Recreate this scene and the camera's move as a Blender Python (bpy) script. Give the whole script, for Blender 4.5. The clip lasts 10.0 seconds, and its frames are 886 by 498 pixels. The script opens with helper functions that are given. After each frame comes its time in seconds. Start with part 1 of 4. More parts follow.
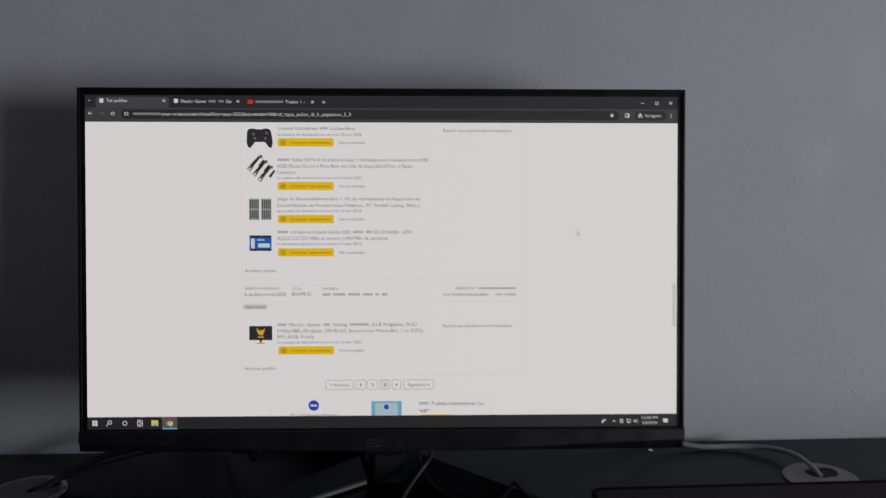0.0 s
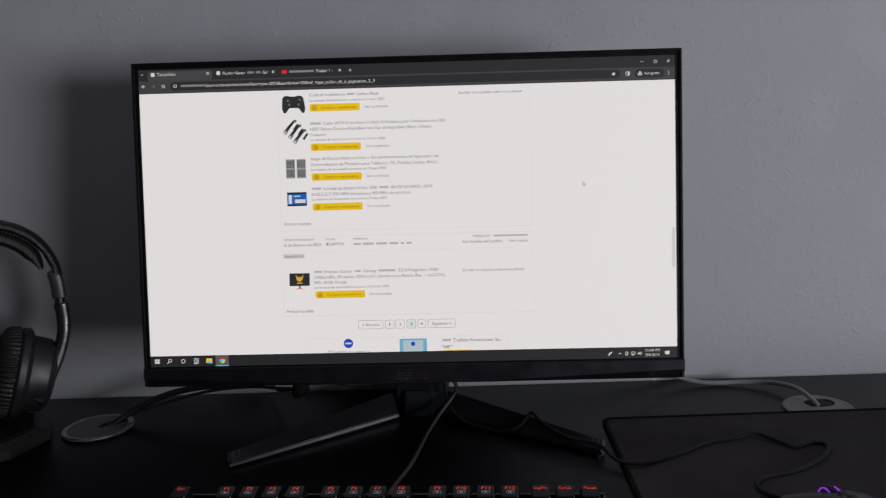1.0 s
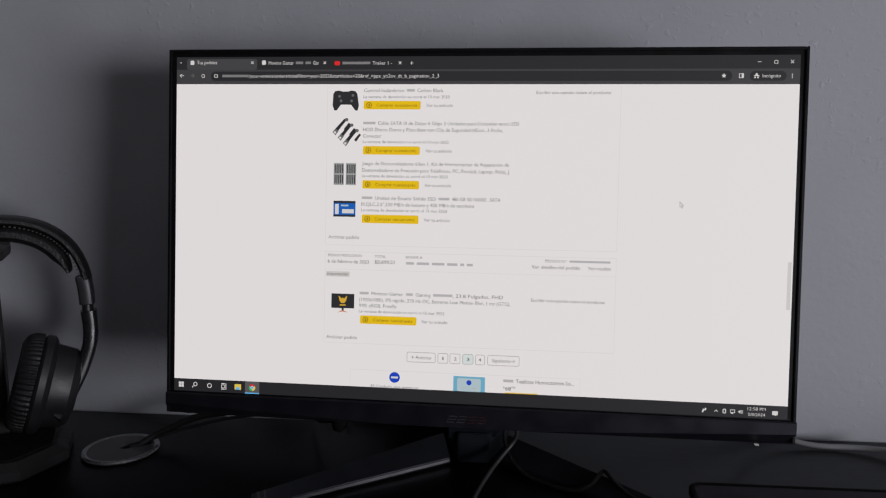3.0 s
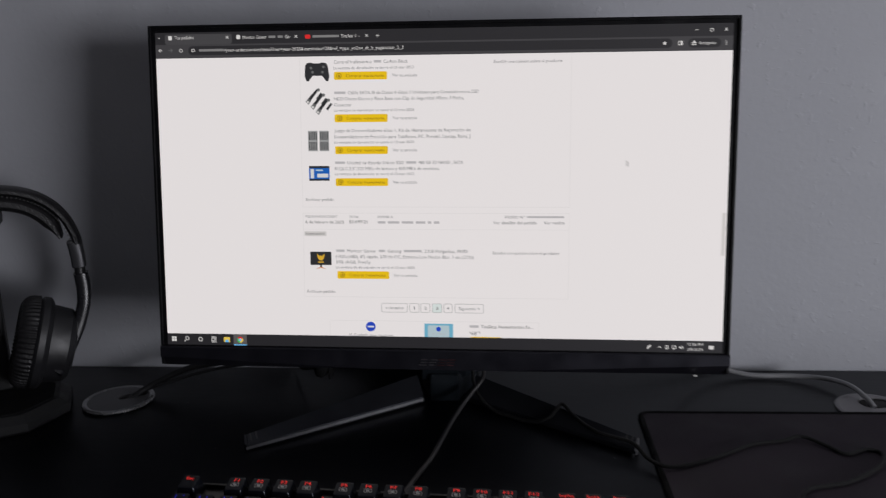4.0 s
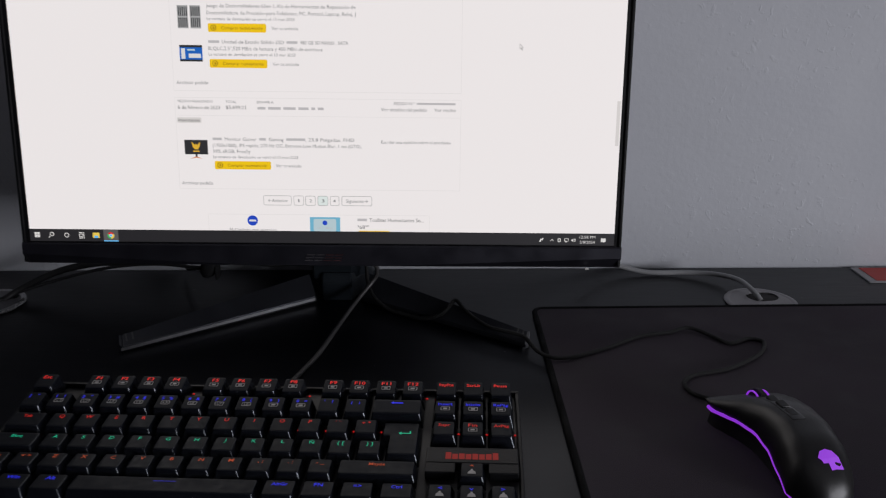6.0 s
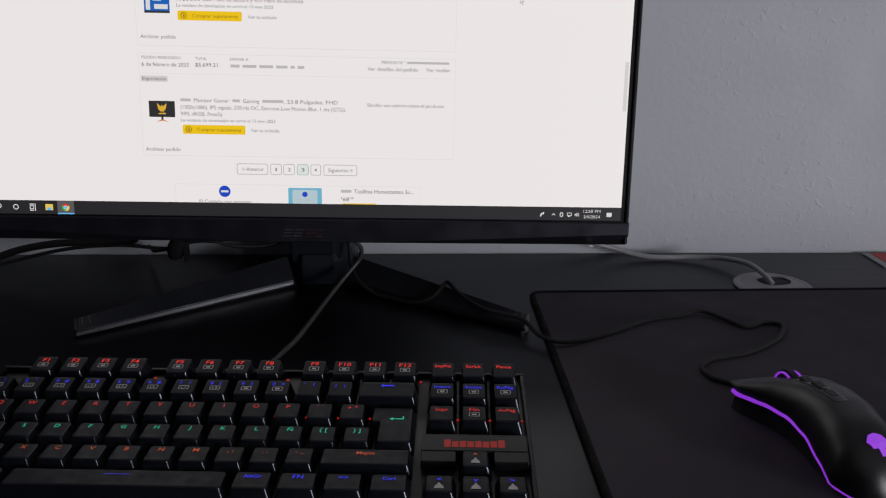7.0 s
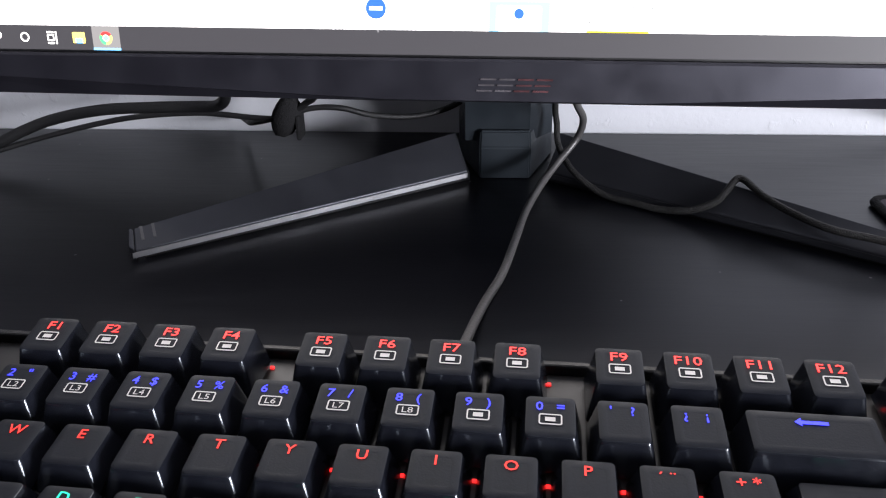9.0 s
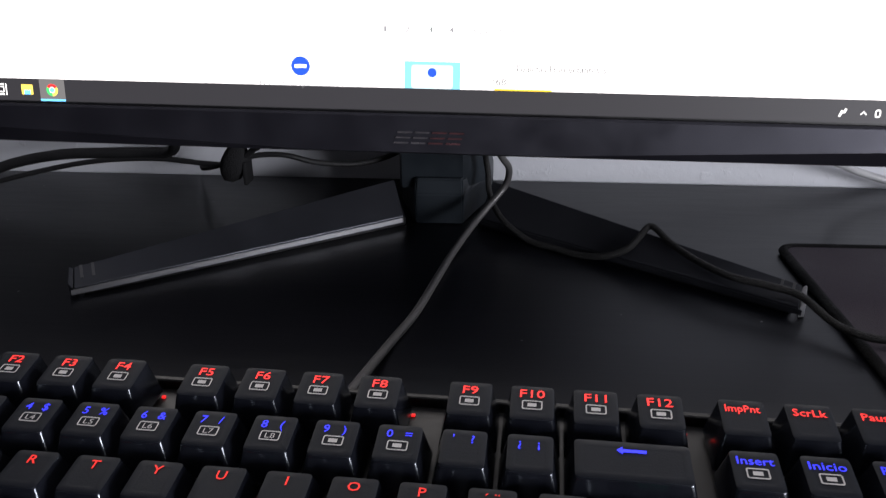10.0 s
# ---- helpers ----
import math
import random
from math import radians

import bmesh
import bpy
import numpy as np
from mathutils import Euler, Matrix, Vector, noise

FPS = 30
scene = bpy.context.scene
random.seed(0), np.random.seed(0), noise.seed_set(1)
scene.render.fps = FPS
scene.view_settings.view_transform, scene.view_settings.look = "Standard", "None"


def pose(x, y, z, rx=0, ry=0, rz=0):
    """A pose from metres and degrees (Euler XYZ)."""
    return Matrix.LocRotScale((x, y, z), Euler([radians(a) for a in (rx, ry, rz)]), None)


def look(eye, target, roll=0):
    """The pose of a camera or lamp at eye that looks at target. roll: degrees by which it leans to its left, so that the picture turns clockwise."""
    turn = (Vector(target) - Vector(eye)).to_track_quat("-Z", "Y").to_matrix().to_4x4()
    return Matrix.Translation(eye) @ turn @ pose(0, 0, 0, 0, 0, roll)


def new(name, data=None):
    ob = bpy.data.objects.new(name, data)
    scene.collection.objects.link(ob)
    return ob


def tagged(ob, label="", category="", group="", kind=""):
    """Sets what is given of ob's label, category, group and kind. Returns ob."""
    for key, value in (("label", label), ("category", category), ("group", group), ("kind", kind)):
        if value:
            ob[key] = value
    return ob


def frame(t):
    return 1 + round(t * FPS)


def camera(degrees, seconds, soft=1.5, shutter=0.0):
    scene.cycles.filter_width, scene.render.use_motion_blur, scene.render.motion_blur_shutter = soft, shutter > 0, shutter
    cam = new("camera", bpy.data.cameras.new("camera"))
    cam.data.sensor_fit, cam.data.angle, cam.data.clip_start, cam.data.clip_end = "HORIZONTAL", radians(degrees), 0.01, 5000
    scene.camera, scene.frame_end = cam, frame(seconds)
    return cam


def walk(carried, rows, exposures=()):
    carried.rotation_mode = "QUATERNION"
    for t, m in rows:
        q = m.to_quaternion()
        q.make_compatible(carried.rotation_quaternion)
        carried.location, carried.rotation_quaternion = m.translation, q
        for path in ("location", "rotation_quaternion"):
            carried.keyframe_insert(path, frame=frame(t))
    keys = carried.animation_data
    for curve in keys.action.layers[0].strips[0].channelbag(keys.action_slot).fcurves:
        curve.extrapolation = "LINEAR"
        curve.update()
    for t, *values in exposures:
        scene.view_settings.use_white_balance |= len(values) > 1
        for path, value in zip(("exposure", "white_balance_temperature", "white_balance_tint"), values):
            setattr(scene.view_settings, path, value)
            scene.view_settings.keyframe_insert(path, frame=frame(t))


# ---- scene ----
cam = camera(60.2, 10.0, soft=1.15, shutter=0.4)
PATH = [
    (0, (0.0389, -0.6588, 1.0917), (0.0864, 1.3226, 0.8239), -0.84),
    (0.5, (0.0593, -0.7020, 1.0855), (0.1075, 1.2711, 0.7627), -1.54),
    (1, (0.0550, -0.7337, 1.0801), (0.0039, 1.2374, 0.7456), -2.52),
    (1.5, (0.0638, -0.6452, 1.0591), (-0.0389, 1.3255, 0.7333), -2.97),
    (2, (0.0481, -0.6037, 1.0711), (-0.0760, 1.3645, 0.7386), -2.46),
    (2.5, (0.0420, -0.6264, 1.0705), (-0.1432, 1.3430, 0.7750), -0.15),
    (2.7, (0.0500, -0.6254, 1.0716), (-0.1791, 1.3406, 0.7846), -0.26),
    (3.8, (0.0606, -0.6622, 1.0845), (-0.1404, 1.2846, 0.6727), -1.90),
    (4, (0.0667, -0.6830, 1.0938), (-0.0986, 1.2607, 0.6523), -1.72),
    (4.5, (0.0863, -0.7263, 1.1045), (-0.0251, 1.1940, 0.5567), -1.60),
    (5, (0.0983, -0.7445, 1.0954), (0.0457, 1.1741, 0.5329), -1.41),
    (5.5, (0.1005, -0.6940, 1.0769), (0.0841, 1.2064, 0.4537), -1.07),
    (6, (0.1019, -0.6580, 1.0596), (0.1198, 1.2351, 0.4149), -0.28),
    (6.2, (0.1115, -0.6465, 1.0508), (0.1479, 1.2497, 0.4158), -0.15),
    (7.3, (0.0856, -0.6048, 1.0069), (0.1657, 1.2955, 0.3885), 0.45),
    (7.5, (0.0889, -0.6016, 1.0143), (0.1592, 1.2961, 0.3871), 0.29),
    (7.7, (0.0923, -0.5721, 0.9999), (0.1760, 1.3179, 0.3512), 0.33),
    (8, (0.0876, -0.4947, 0.9595), (0.1413, 1.3403, 0.1659), -0.45),
    (8.2, (0.0621, -0.4256, 0.9372), (0.0724, 1.3868, 0.0915), -0.92),
    (8.5, (0.0072, -0.3582, 0.9167), (-0.0709, 1.4481, 0.0617), -1.24),
    (9, (-0.0085, -0.3543, 0.9160), (-0.1372, 1.4400, 0.0422), -0.96),
    (9.5, (0.0189, -0.3631, 0.9199), (-0.1081, 1.4418, 0.0677), -0.40),
    (10, (0.0342, -0.3718, 0.9251), (-0.1008, 1.4674, 0.1512), -0.33),
]
EXPOSURES = [(0.0, -0.22), (0.5, -0.08), (1.0, -0.02), (2.5, -0.05), (4.5, 0.02), (6.0, 0.12), (7.5, 0.12), (8.0, 0.42), (8.5, 2.3), (9.0, 2.6), (9.5, 2.15), (10.0, 1.55)]
walk(cam, [(t, look(eye, target, roll)) for t, eye, target, roll in PATH], EXPOSURES)

# ---- light: daylight from one window in the right-hand wall, behind the camera ----
world = bpy.data.worlds.new("sky")
scene.world = world
world.use_nodes = True
wn = world.node_tree.nodes
sky = wn.new("ShaderNodeTexSky")
sky.sky_type, sky.sun_disc = "NISHITA", False
sky.sun_elevation, sky.sun_rotation = radians(50), radians(200)
world.node_tree.links.new(sky.outputs[0], wn["Background"].inputs[0])
wn["Background"].inputs[1].default_value = 0.08

WIN_X, WIN_Y0, WIN_Y1, WIN_Z0, WIN_Z1 = 1.70, -2.20, -1.10, 0.62, 1.25
lamp = bpy.data.lights.new("window_daylight", "AREA")
lamp.shape, lamp.size, lamp.size_y = "RECTANGLE", WIN_Z1 - WIN_Z0, WIN_Y1 - WIN_Y0
lamp.energy, lamp.color = 32.0, (0.93, 0.93, 1.0)
lamp_ob = new("window_daylight", lamp)
lamp_ob.matrix_world = pose(WIN_X + 0.02, (WIN_Y0 + WIN_Y1) / 2, (WIN_Z0 + WIN_Z1) / 2, 0, 90, 0)

# ---- materials ----
MATS = {}


def material(name, color, rough=0.5, metal=0.0, vary=0.15, scale=40.0, bump=0.0, bump_scale=200.0, stretch=(1, 1, 1), spec=0.5, coat=0.0, wear=0.0, tint=(1, 1, 1)):
    """Painted or solid surface with colour variation at two scales and fine relief."""
    m = bpy.data.materials.new(name)
    m.use_nodes = True
    nt = m.node_tree
    n, l = nt.nodes, nt.links
    b = n["Principled BSDF"]
    co = n.new("ShaderNodeTexCoord")
    mp = n.new("ShaderNodeMapping")
    mp.inputs["Scale"].default_value = stretch
    l.new(co.outputs["Object"], mp.inputs[0])
    big = n.new("ShaderNodeTexNoise")
    big.inputs["Scale"].default_value, big.inputs["Detail"].default_value = scale * 0.15, 3
    fine = n.new("ShaderNodeTexNoise")
    fine.inputs["Scale"].default_value, fine.inputs["Detail"].default_value = scale, 6
    l.new(mp.outputs[0], big.inputs[0])
    l.new(mp.outputs[0], fine.inputs[0])
    add = n.new("ShaderNodeMath")
    add.operation = "ADD"
    l.new(big.outputs[0], add.inputs[0])
    l.new(fine.outputs[0], add.inputs[1])
    ramp = n.new("ShaderNodeMapRange")
    ramp.inputs[1].default_value, ramp.inputs[2].default_value = 0.7, 1.3
    ramp.inputs[3].default_value, ramp.inputs[4].default_value = 1 - vary, 1 + vary
    l.new(add.outputs[0], ramp.inputs[0])
    mul = n.new("ShaderNodeMix")
    mul.data_type, mul.blend_type = "RGBA", "MULTIPLY"
    mul.inputs[0].default_value = 1.0
    mul.inputs[6].default_value = (*color, 1)
    l.new(ramp.outputs[0], mul.inputs[7])
    l.new(mul.outputs[2], b.inputs["Base Color"])
    rr = n.new("ShaderNodeMapRange")
    rr.inputs[1].default_value, rr.inputs[2].default_value = 0.3, 0.7
    rr.inputs[3].default_value, rr.inputs[4].default_value = max(0.02, rough * (1 - 0.25 - wear)), min(1, rough * (1.2 + wear))
    l.new(fine.outputs[0], rr.inputs[0])
    l.new(rr.outputs[0], b.inputs["Roughness"])
    b.inputs["Metallic"].default_value = metal
    b.inputs["Specular IOR Level"].default_value = spec
    b.inputs["Specular Tint"].default_value = (*tint, 1)
    b.inputs["Coat Weight"].default_value = coat
    if bump:
        rel = n.new("ShaderNodeTexNoise")
        rel.inputs["Scale"].default_value, rel.inputs["Detail"].default_value = bump_scale, 4
        l.new(mp.outputs[0], rel.inputs[0])
        bp = n.new("ShaderNodeBump")
        bp.inputs["Strength"].default_value, bp.inputs["Distance"].default_value = min(1, bump), 0.001
        l.new(rel.outputs[0], bp.inputs["Height"])
        l.new(bp.outputs[0], b.inputs["Normal"])
    MATS[name] = m
    return m


def glow(name, color, strength=1.0, rough=0.45, base=(0.01, 0.01, 0.01), spec=0.3):
    """A lit display or lamp surface."""
    m = bpy.data.materials.new(name)
    m.use_nodes = True
    b = m.node_tree.nodes["Principled BSDF"]
    b.inputs["Base Color"].default_value = (*base, 1)
    b.inputs["Roughness"].default_value = rough
    b.inputs["Specular IOR Level"].default_value = spec
    b.inputs["Emission Color"].default_value = (*color, 1)
    b.inputs["Emission Strength"].default_value = strength
    MATS[name] = m
    return m


def plaster(name, color):
    """Hand-trowelled paint: orange-peel grain with sparse raised spatters."""
    m = material(name, color, rough=0.62, vary=0.05, scale=14.0)
    nt = m.node_tree
    n, l = nt.nodes, nt.links
    b = n["Principled BSDF"]
    co = n.new("ShaderNodeTexCoord")
    peel = n.new("ShaderNodeTexNoise")
    peel.inputs["Scale"].default_value, peel.inputs["Detail"].default_value, peel.inputs["Roughness"].default_value = 125, 4, 0.55
    blot = n.new("ShaderNodeTexNoise")
    blot.inputs["Scale"].default_value, blot.inputs["Detail"].default_value, blot.inputs["Distortion"].default_value = 105, 3, 0.3
    mask = n.new("ShaderNodeTexNoise")
    mask.inputs["Scale"].default_value, mask.inputs["Detail"].default_value = 5, 2
    for node in (peel, blot, mask):
        l.new(co.outputs["Object"], node.inputs[0])
    step = n.new("ShaderNodeMapRange")
    step.interpolation_type = "SMOOTHSTEP"
    step.inputs[1].default_value, step.inputs[2].default_value = 0.57, 0.72
    l.new(blot.outputs[0], step.inputs[0])
    gate = n.new("ShaderNodeMapRange")
    gate.inputs[1].default_value, gate.inputs[2].default_value = 0.40, 0.62
    l.new(mask.outputs[0], gate.inputs[0])
    spat = n.new("ShaderNodeMath")
    spat.operation = "MULTIPLY"
    l.new(step.outputs[0], spat.inputs[0])
    l.new(gate.outputs[0], spat.inputs[1])
    summed = n.new("ShaderNodeMath")
    summed.operation = "MULTIPLY_ADD"
    l.new(peel.outputs[0], summed.inputs[0])
    summed.inputs[1].default_value = 0.75
    l.new(spat.outputs[0], summed.inputs[2])
    bp = n.new("ShaderNodeBump")
    bp.inputs["Strength"].default_value, bp.inputs["Distance"].default_value = 0.36, 0.0012
    l.new(summed.outputs[0], bp.inputs["Height"])
    l.new(bp.outputs[0], b.inputs["Normal"])
    return m


def laminate(name, color):
    """Black desk laminate with pressed wood grain along its length and a few dust specks."""
    m = material(name, color, rough=0.32, vary=0.08, scale=30.0, stretch=(1, 12, 1), spec=0.24, wear=-0.13, tint=(0.80, 0.86, 1.0))
    nt = m.node_tree
    n, l = nt.nodes, nt.links
    b = n["Principled BSDF"]
    co = n.new("ShaderNodeTexCoord")
    mp = n.new("ShaderNodeMapping")
    mp.inputs["Scale"].default_value = (1, 18, 1)
    l.new(co.outputs["Object"], mp.inputs[0])
    grain = n.new("ShaderNodeTexNoise")
    grain.inputs["Scale"].default_value, grain.inputs["Detail"].default_value, grain.inputs["Distortion"].default_value = 22, 5, 0.8
    l.new(mp.outputs[0], grain.inputs[0])
    pores = n.new("ShaderNodeMapRange")
    pores.inputs[1].default_value, pores.inputs[2].default_value = 0.38, 0.56
    l.new(grain.outputs[0], pores.inputs[0])
    bp = n.new("ShaderNodeBump")
    bp.inputs["Strength"].default_value, bp.inputs["Distance"].default_value = 0.022, 0.0003
    l.new(pores.outputs[0], bp.inputs["Height"])
    l.new(bp.outputs[0], b.inputs["Normal"])
    dust = n.new("ShaderNodeTexVoronoi")
    dust.inputs["Scale"].default_value = 38
    l.new(co.outputs["Object"], dust.inputs[0])
    speck = n.new("ShaderNodeMapRange")
    speck.inputs[1].default_value, speck.inputs[2].default_value = 0.030, 0.018
    l.new(dust.outputs["Distance"], speck.inputs[0])
    base = b.inputs["Base Color"].links[0].from_socket
    mix = n.new("ShaderNodeMix")
    mix.data_type = "RGBA"
    mix.inputs[7].default_value = (0.16, 0.16, 0.165, 1)
    l.new(speck.outputs[0], mix.inputs[0])
    l.new(base, mix.inputs[6])
    l.new(mix.outputs[2], b.inputs["Base Color"])
    return m


wall_paint = plaster("grey_wall_paint", (0.60, 0.61, 0.65))
# for walls out of view: darkened to keep the room's bounce light low
low_bounce_paint = plaster("low_bounce_wall_paint", (0.09, 0.09, 0.10))
# ceiling out of view, greyed to lower the fill light
ceiling_paint = plaster("ceiling_paint", (0.40, 0.40, 0.41))
floor_tile = material("floor_tile", (0.34, 0.31, 0.28), 0.35, vary=0.1, scale=12)
desk_black = laminate("black_laminate", (0.0028, 0.0029, 0.0044))
desk_leg_metal = material("desk_leg_metal", (0.02, 0.02, 0.022), 0.45, 0.6)
bezel_black = material("bezel_plastic", (0.005, 0.005, 0.006), 0.38, bump=0.05, bump_scale=2000, spec=0.35)
chin_black = material("chin_plastic", (0.0085, 0.0082, 0.0110), 0.42, bump=0.06, bump_scale=2600, tint=(0.85, 0.85, 1.0))
shell_black = material("monitor_shell", (0.008, 0.008, 0.009), 0.5, bump=0.3, bump_scale=700)
stand_black = material("stand_plastic", (0.008, 0.0105, 0.0135), 0.45, bump=0.06, bump_scale=2200, tint=(0.80, 0.90, 1.0))
leg_slate = material("stand_leg_coating", (0.030, 0.031, 0.037), 0.38, 0.30, bump=0.08, bump_scale=2500, tint=(0.85, 0.9, 1.0))
# left edge strip: window shine put into a pale colour
lit_trim = material("stand_leg_lit_edge", (0.36, 0.36, 0.38), 0.45, 0.6)
# leg slots: their reflection is painted as a paler grey
slot_sheen = material("leg_slot_sheen", (0.07, 0.07, 0.075), 0.5)
# right leg tip: window light on its end face, put into the colour
lit_tip = material("leg_tip_lit", (0.22, 0.22, 0.235), 0.5)
logo_metal = material("logo_metal", (0.30, 0.28, 0.30), 0.25, 0.9, vary=0.3, scale=200)
# badge metal with the red reflection of coloured lights in its base colour
logo_red_glint = material("logo_red_reflection", (0.30, 0.13, 0.14), 0.25, 0.9, vary=0.3, scale=200)
key_black = material("keycap_plastic", (0.0050, 0.0056, 0.0085), 0.22, bump=0.03, bump_scale=1500, vary=0.2, scale=120, spec=0.7, tint=(0.85, 0.92, 1.0))
key_top = material("keycap_matte_top", (0.0076, 0.0083, 0.0115), 0.48, bump=0.06, bump_scale=1800, vary=0.25, scale=160, spec=0.18, tint=(0.85, 0.92, 1.0))
case_black = material("keyboard_case", (0.005, 0.005, 0.006), 0.40, bump=0.2, bump_scale=900, spec=0.3)
plate_black = material("keyboard_plate", (0.006, 0.005, 0.005), 0.5)
print_white = material("key_print", (0.55, 0.53, 0.52), 0.6)
mat_cloth = material("mouse_mat_cloth", (0.050, 0.041, 0.051), 0.85, bump=0.5, bump_scale=1400, vary=0.3, scale=25, spec=0.25)
mat_edge = material("mouse_mat_stitching", (0.0035, 0.0035, 0.004), 0.85, bump=0.8, bump_scale=900, spec=0.15)
mouse_black = material("mouse_rubber", (0.009, 0.0085, 0.009), 0.40, bump=0.1, bump_scale=1500, spec=0.5)
button_gloss = material("mouse_button_gloss", (0.008, 0.008, 0.009), 0.3)
mouse_dark = material("mouse_side_plastic", (0.008, 0.008, 0.009), 0.6)
cable_black = material("black_cable", (0.008, 0.008, 0.009), 0.55, bump=0.4, bump_scale=900)
cable_braid = material("braided_cable", (0.0065, 0.0062, 0.0065), 0.7, bump=1.0, bump_scale=1600, vary=0.4, scale=500)
cable_grey = material("grey_cable", (0.058, 0.056, 0.057), 0.5, bump=0.2, bump_scale=700)
cable_silver = material("silver_cable", (0.36, 0.36, 0.37), 0.38, bump=0.2, bump_scale=700)
velcro = material("hook_strap", (0.014, 0.014, 0.015), 0.95, bump=1.0, bump_scale=1200, spec=0.1)
grommet_grey = material("grommet_silver_plastic", (0.30, 0.29, 0.30), 0.42, 0.25, vary=0.12, scale=60)
grommet_cap = material("grommet_cap_plastic", (0.17, 0.17, 0.18), 0.42, 0.3)
grommet_rim = material("grommet_bright_rim", (0.55, 0.55, 0.56), 0.28, 0.85)
# shade inside the grommet opening, as a dark colour
hole_shade = material("grommet_hole_shade", (0.015, 0.012, 0.012), 0.8)
leatherette = material("black_leatherette", (0.011, 0.0105, 0.0115), 0.42, bump=0.6, bump_scale=420, spec=0.6)
hp_gloss = material("headphone_gloss", (0.012, 0.012, 0.015), 0.30, spec=0.7, coat=0.25)
hp_matte = material("headphone_matte", (0.016, 0.016, 0.018), 0.45, spec=0.7, bump=0.2, bump_scale=900)
hp_metal = material("headphone_slider_metal", (0.060, 0.060, 0.066), 0.48, 0.4)
thread = material("grey_thread", (0.10, 0.10, 0.10), 0.8)
rack_black = material("stand_resin", (0.026, 0.026, 0.027), 0.55, bump=0.2, bump_scale=500)
card_red = material("red_card", (0.52, 0.045, 0.035), 0.5, vary=0.15, scale=30)
card_grey = material("grey_card_border", (0.30, 0.30, 0.31), 0.45)
card_print = material("dark_red_print", (0.24, 0.03, 0.03), 0.5)
window_white = material("window_white_paint", (0.78, 0.78, 0.76), 0.4)

# display colours (light given off by the panel)
WHITE = (0.75, 0.71, 0.71)
SHOWN = {
    "page": WHITE, "bar": (0.020, 0.019, 0.021), "tab": (0.052, 0.050, 0.053), "toolbar": (0.045, 0.043, 0.046), "field": (0.020, 0.019, 0.021),
    "taskbar": (0.016, 0.015, 0.017), "task_active": (0.09, 0.085, 0.085), "text": (0.085, 0.082, 0.085), "soft": (0.16, 0.156, 0.165), "light": (0.62, 0.60, 0.59),
    "yellow": (0.74, 0.47, 0.004), "button_text": (0.22, 0.13, 0.008), "line": (0.64, 0.61, 0.605), "rim": (0.27, 0.26, 0.26), "red": (0.62, 0.02, 0.02), "blue": (0.01, 0.05, 0.45),
    "thumb_dark": (0.022, 0.022, 0.024), "thumb_mid": (0.12, 0.12, 0.12), "thumb_pale": (0.32, 0.32, 0.32), "thumb_blue": (0.008, 0.10, 0.42), "gold": (0.62, 0.36, 0.03), "cyan": (0.14, 0.38, 0.52), "pale": (0.40, 0.50, 0.54),
    "folder": (0.70, 0.50, 0.08), "sky": (0.12, 0.42, 0.75), "green": (0.04, 0.40, 0.10), "chip": (0.58, 0.55, 0.54), "bar_grey": (0.43, 0.41, 0.42), "bar_pale": (0.19, 0.185, 0.185), "teal_tint": (0.62, 0.67, 0.655), "orange": (0.55, 0.16, 0.03),
}
SHOW = {k: glow("display_" + k, c, 1.0, rough=0.5, base=(0.012, 0.012, 0.013), spec=0.35) for k, c in SHOWN.items()}
LED = {
    "red": glow("legend_red", (1.0, 0.035, 0.03), 0.58, base=(0.2, 0.02, 0.02)), "blue": glow("legend_blue", (0.03, 0.035, 1.0), 0.62, base=(0.02, 0.02, 0.2)),
    "green": glow("legend_green", (0.01, 0.75, 0.42), 0.38, base=(0.02, 0.2, 0.1)), "orange": glow("legend_orange", (1.0, 0.14, 0.04), 0.27, base=(0.2, 0.05, 0.02)),
    "dim_red": glow("legend_dim_red", (1.0, 0.03, 0.02), 0.36, base=(0.2, 0.02, 0.02)), "purple": glow("mouse_glow", (0.40, 0.045, 1.0), 0.5, base=(0.2, 0.1, 0.3)),
    "badge_red": glow("badge_red", (1.0, 0.045, 0.02), 0.11, base=(0.2, 0.02, 0.02)), "spot_red": glow("led_red", (1.0, 0.02, 0.02), 0.4), "spot_blue": glow("led_blue", (0.03, 0.03, 1.0), 0.5), "spot_green": glow("led_green", (0.02, 1.0, 0.5), 0.15), "power": glow("power_light", (1, 1, 1), 0.2),
}

# ---- building helpers ----
WORLD = {}


def thing(name, at, label, category, group="", kind=""):
    ob = new(name)
    ob.location = at
    ob.empty_display_size = 0.02
    WORLD[ob] = Matrix.Translation(at)
    return tagged(ob, label, category, group, kind)


def attach(name, mesh, parent, label="", m=Matrix()):
    """One mesh object at the world pose m under a thing or a part."""
    ob = new(name, mesh)
    ob.parent = parent
    ob.matrix_parent_inverse = WORLD[parent].inverted()
    ob.matrix_basis = m
    WORLD[ob] = m
    return tagged(ob, label)


def to_mesh(name, bm, mat, smooth=False, angle=35):
    bmesh.ops.recalc_face_normals(bm, faces=bm.faces)
    me = bpy.data.meshes.new(name)
    if smooth:
        for f in bm.faces:
            f.smooth = True
        for e in bm.edges:
            if len(e.link_faces) == 2 and e.calc_face_angle(0) > radians(angle):
                e.smooth = False
    bm.to_mesh(me)
    bm.free()
    me.materials.append(mat)
    return me


def part(name, bm, mat, parent, label="", m=Matrix(), smooth=False, angle=35):
    return attach(name, to_mesh(name, bm, mat, smooth, angle), parent, label, m)


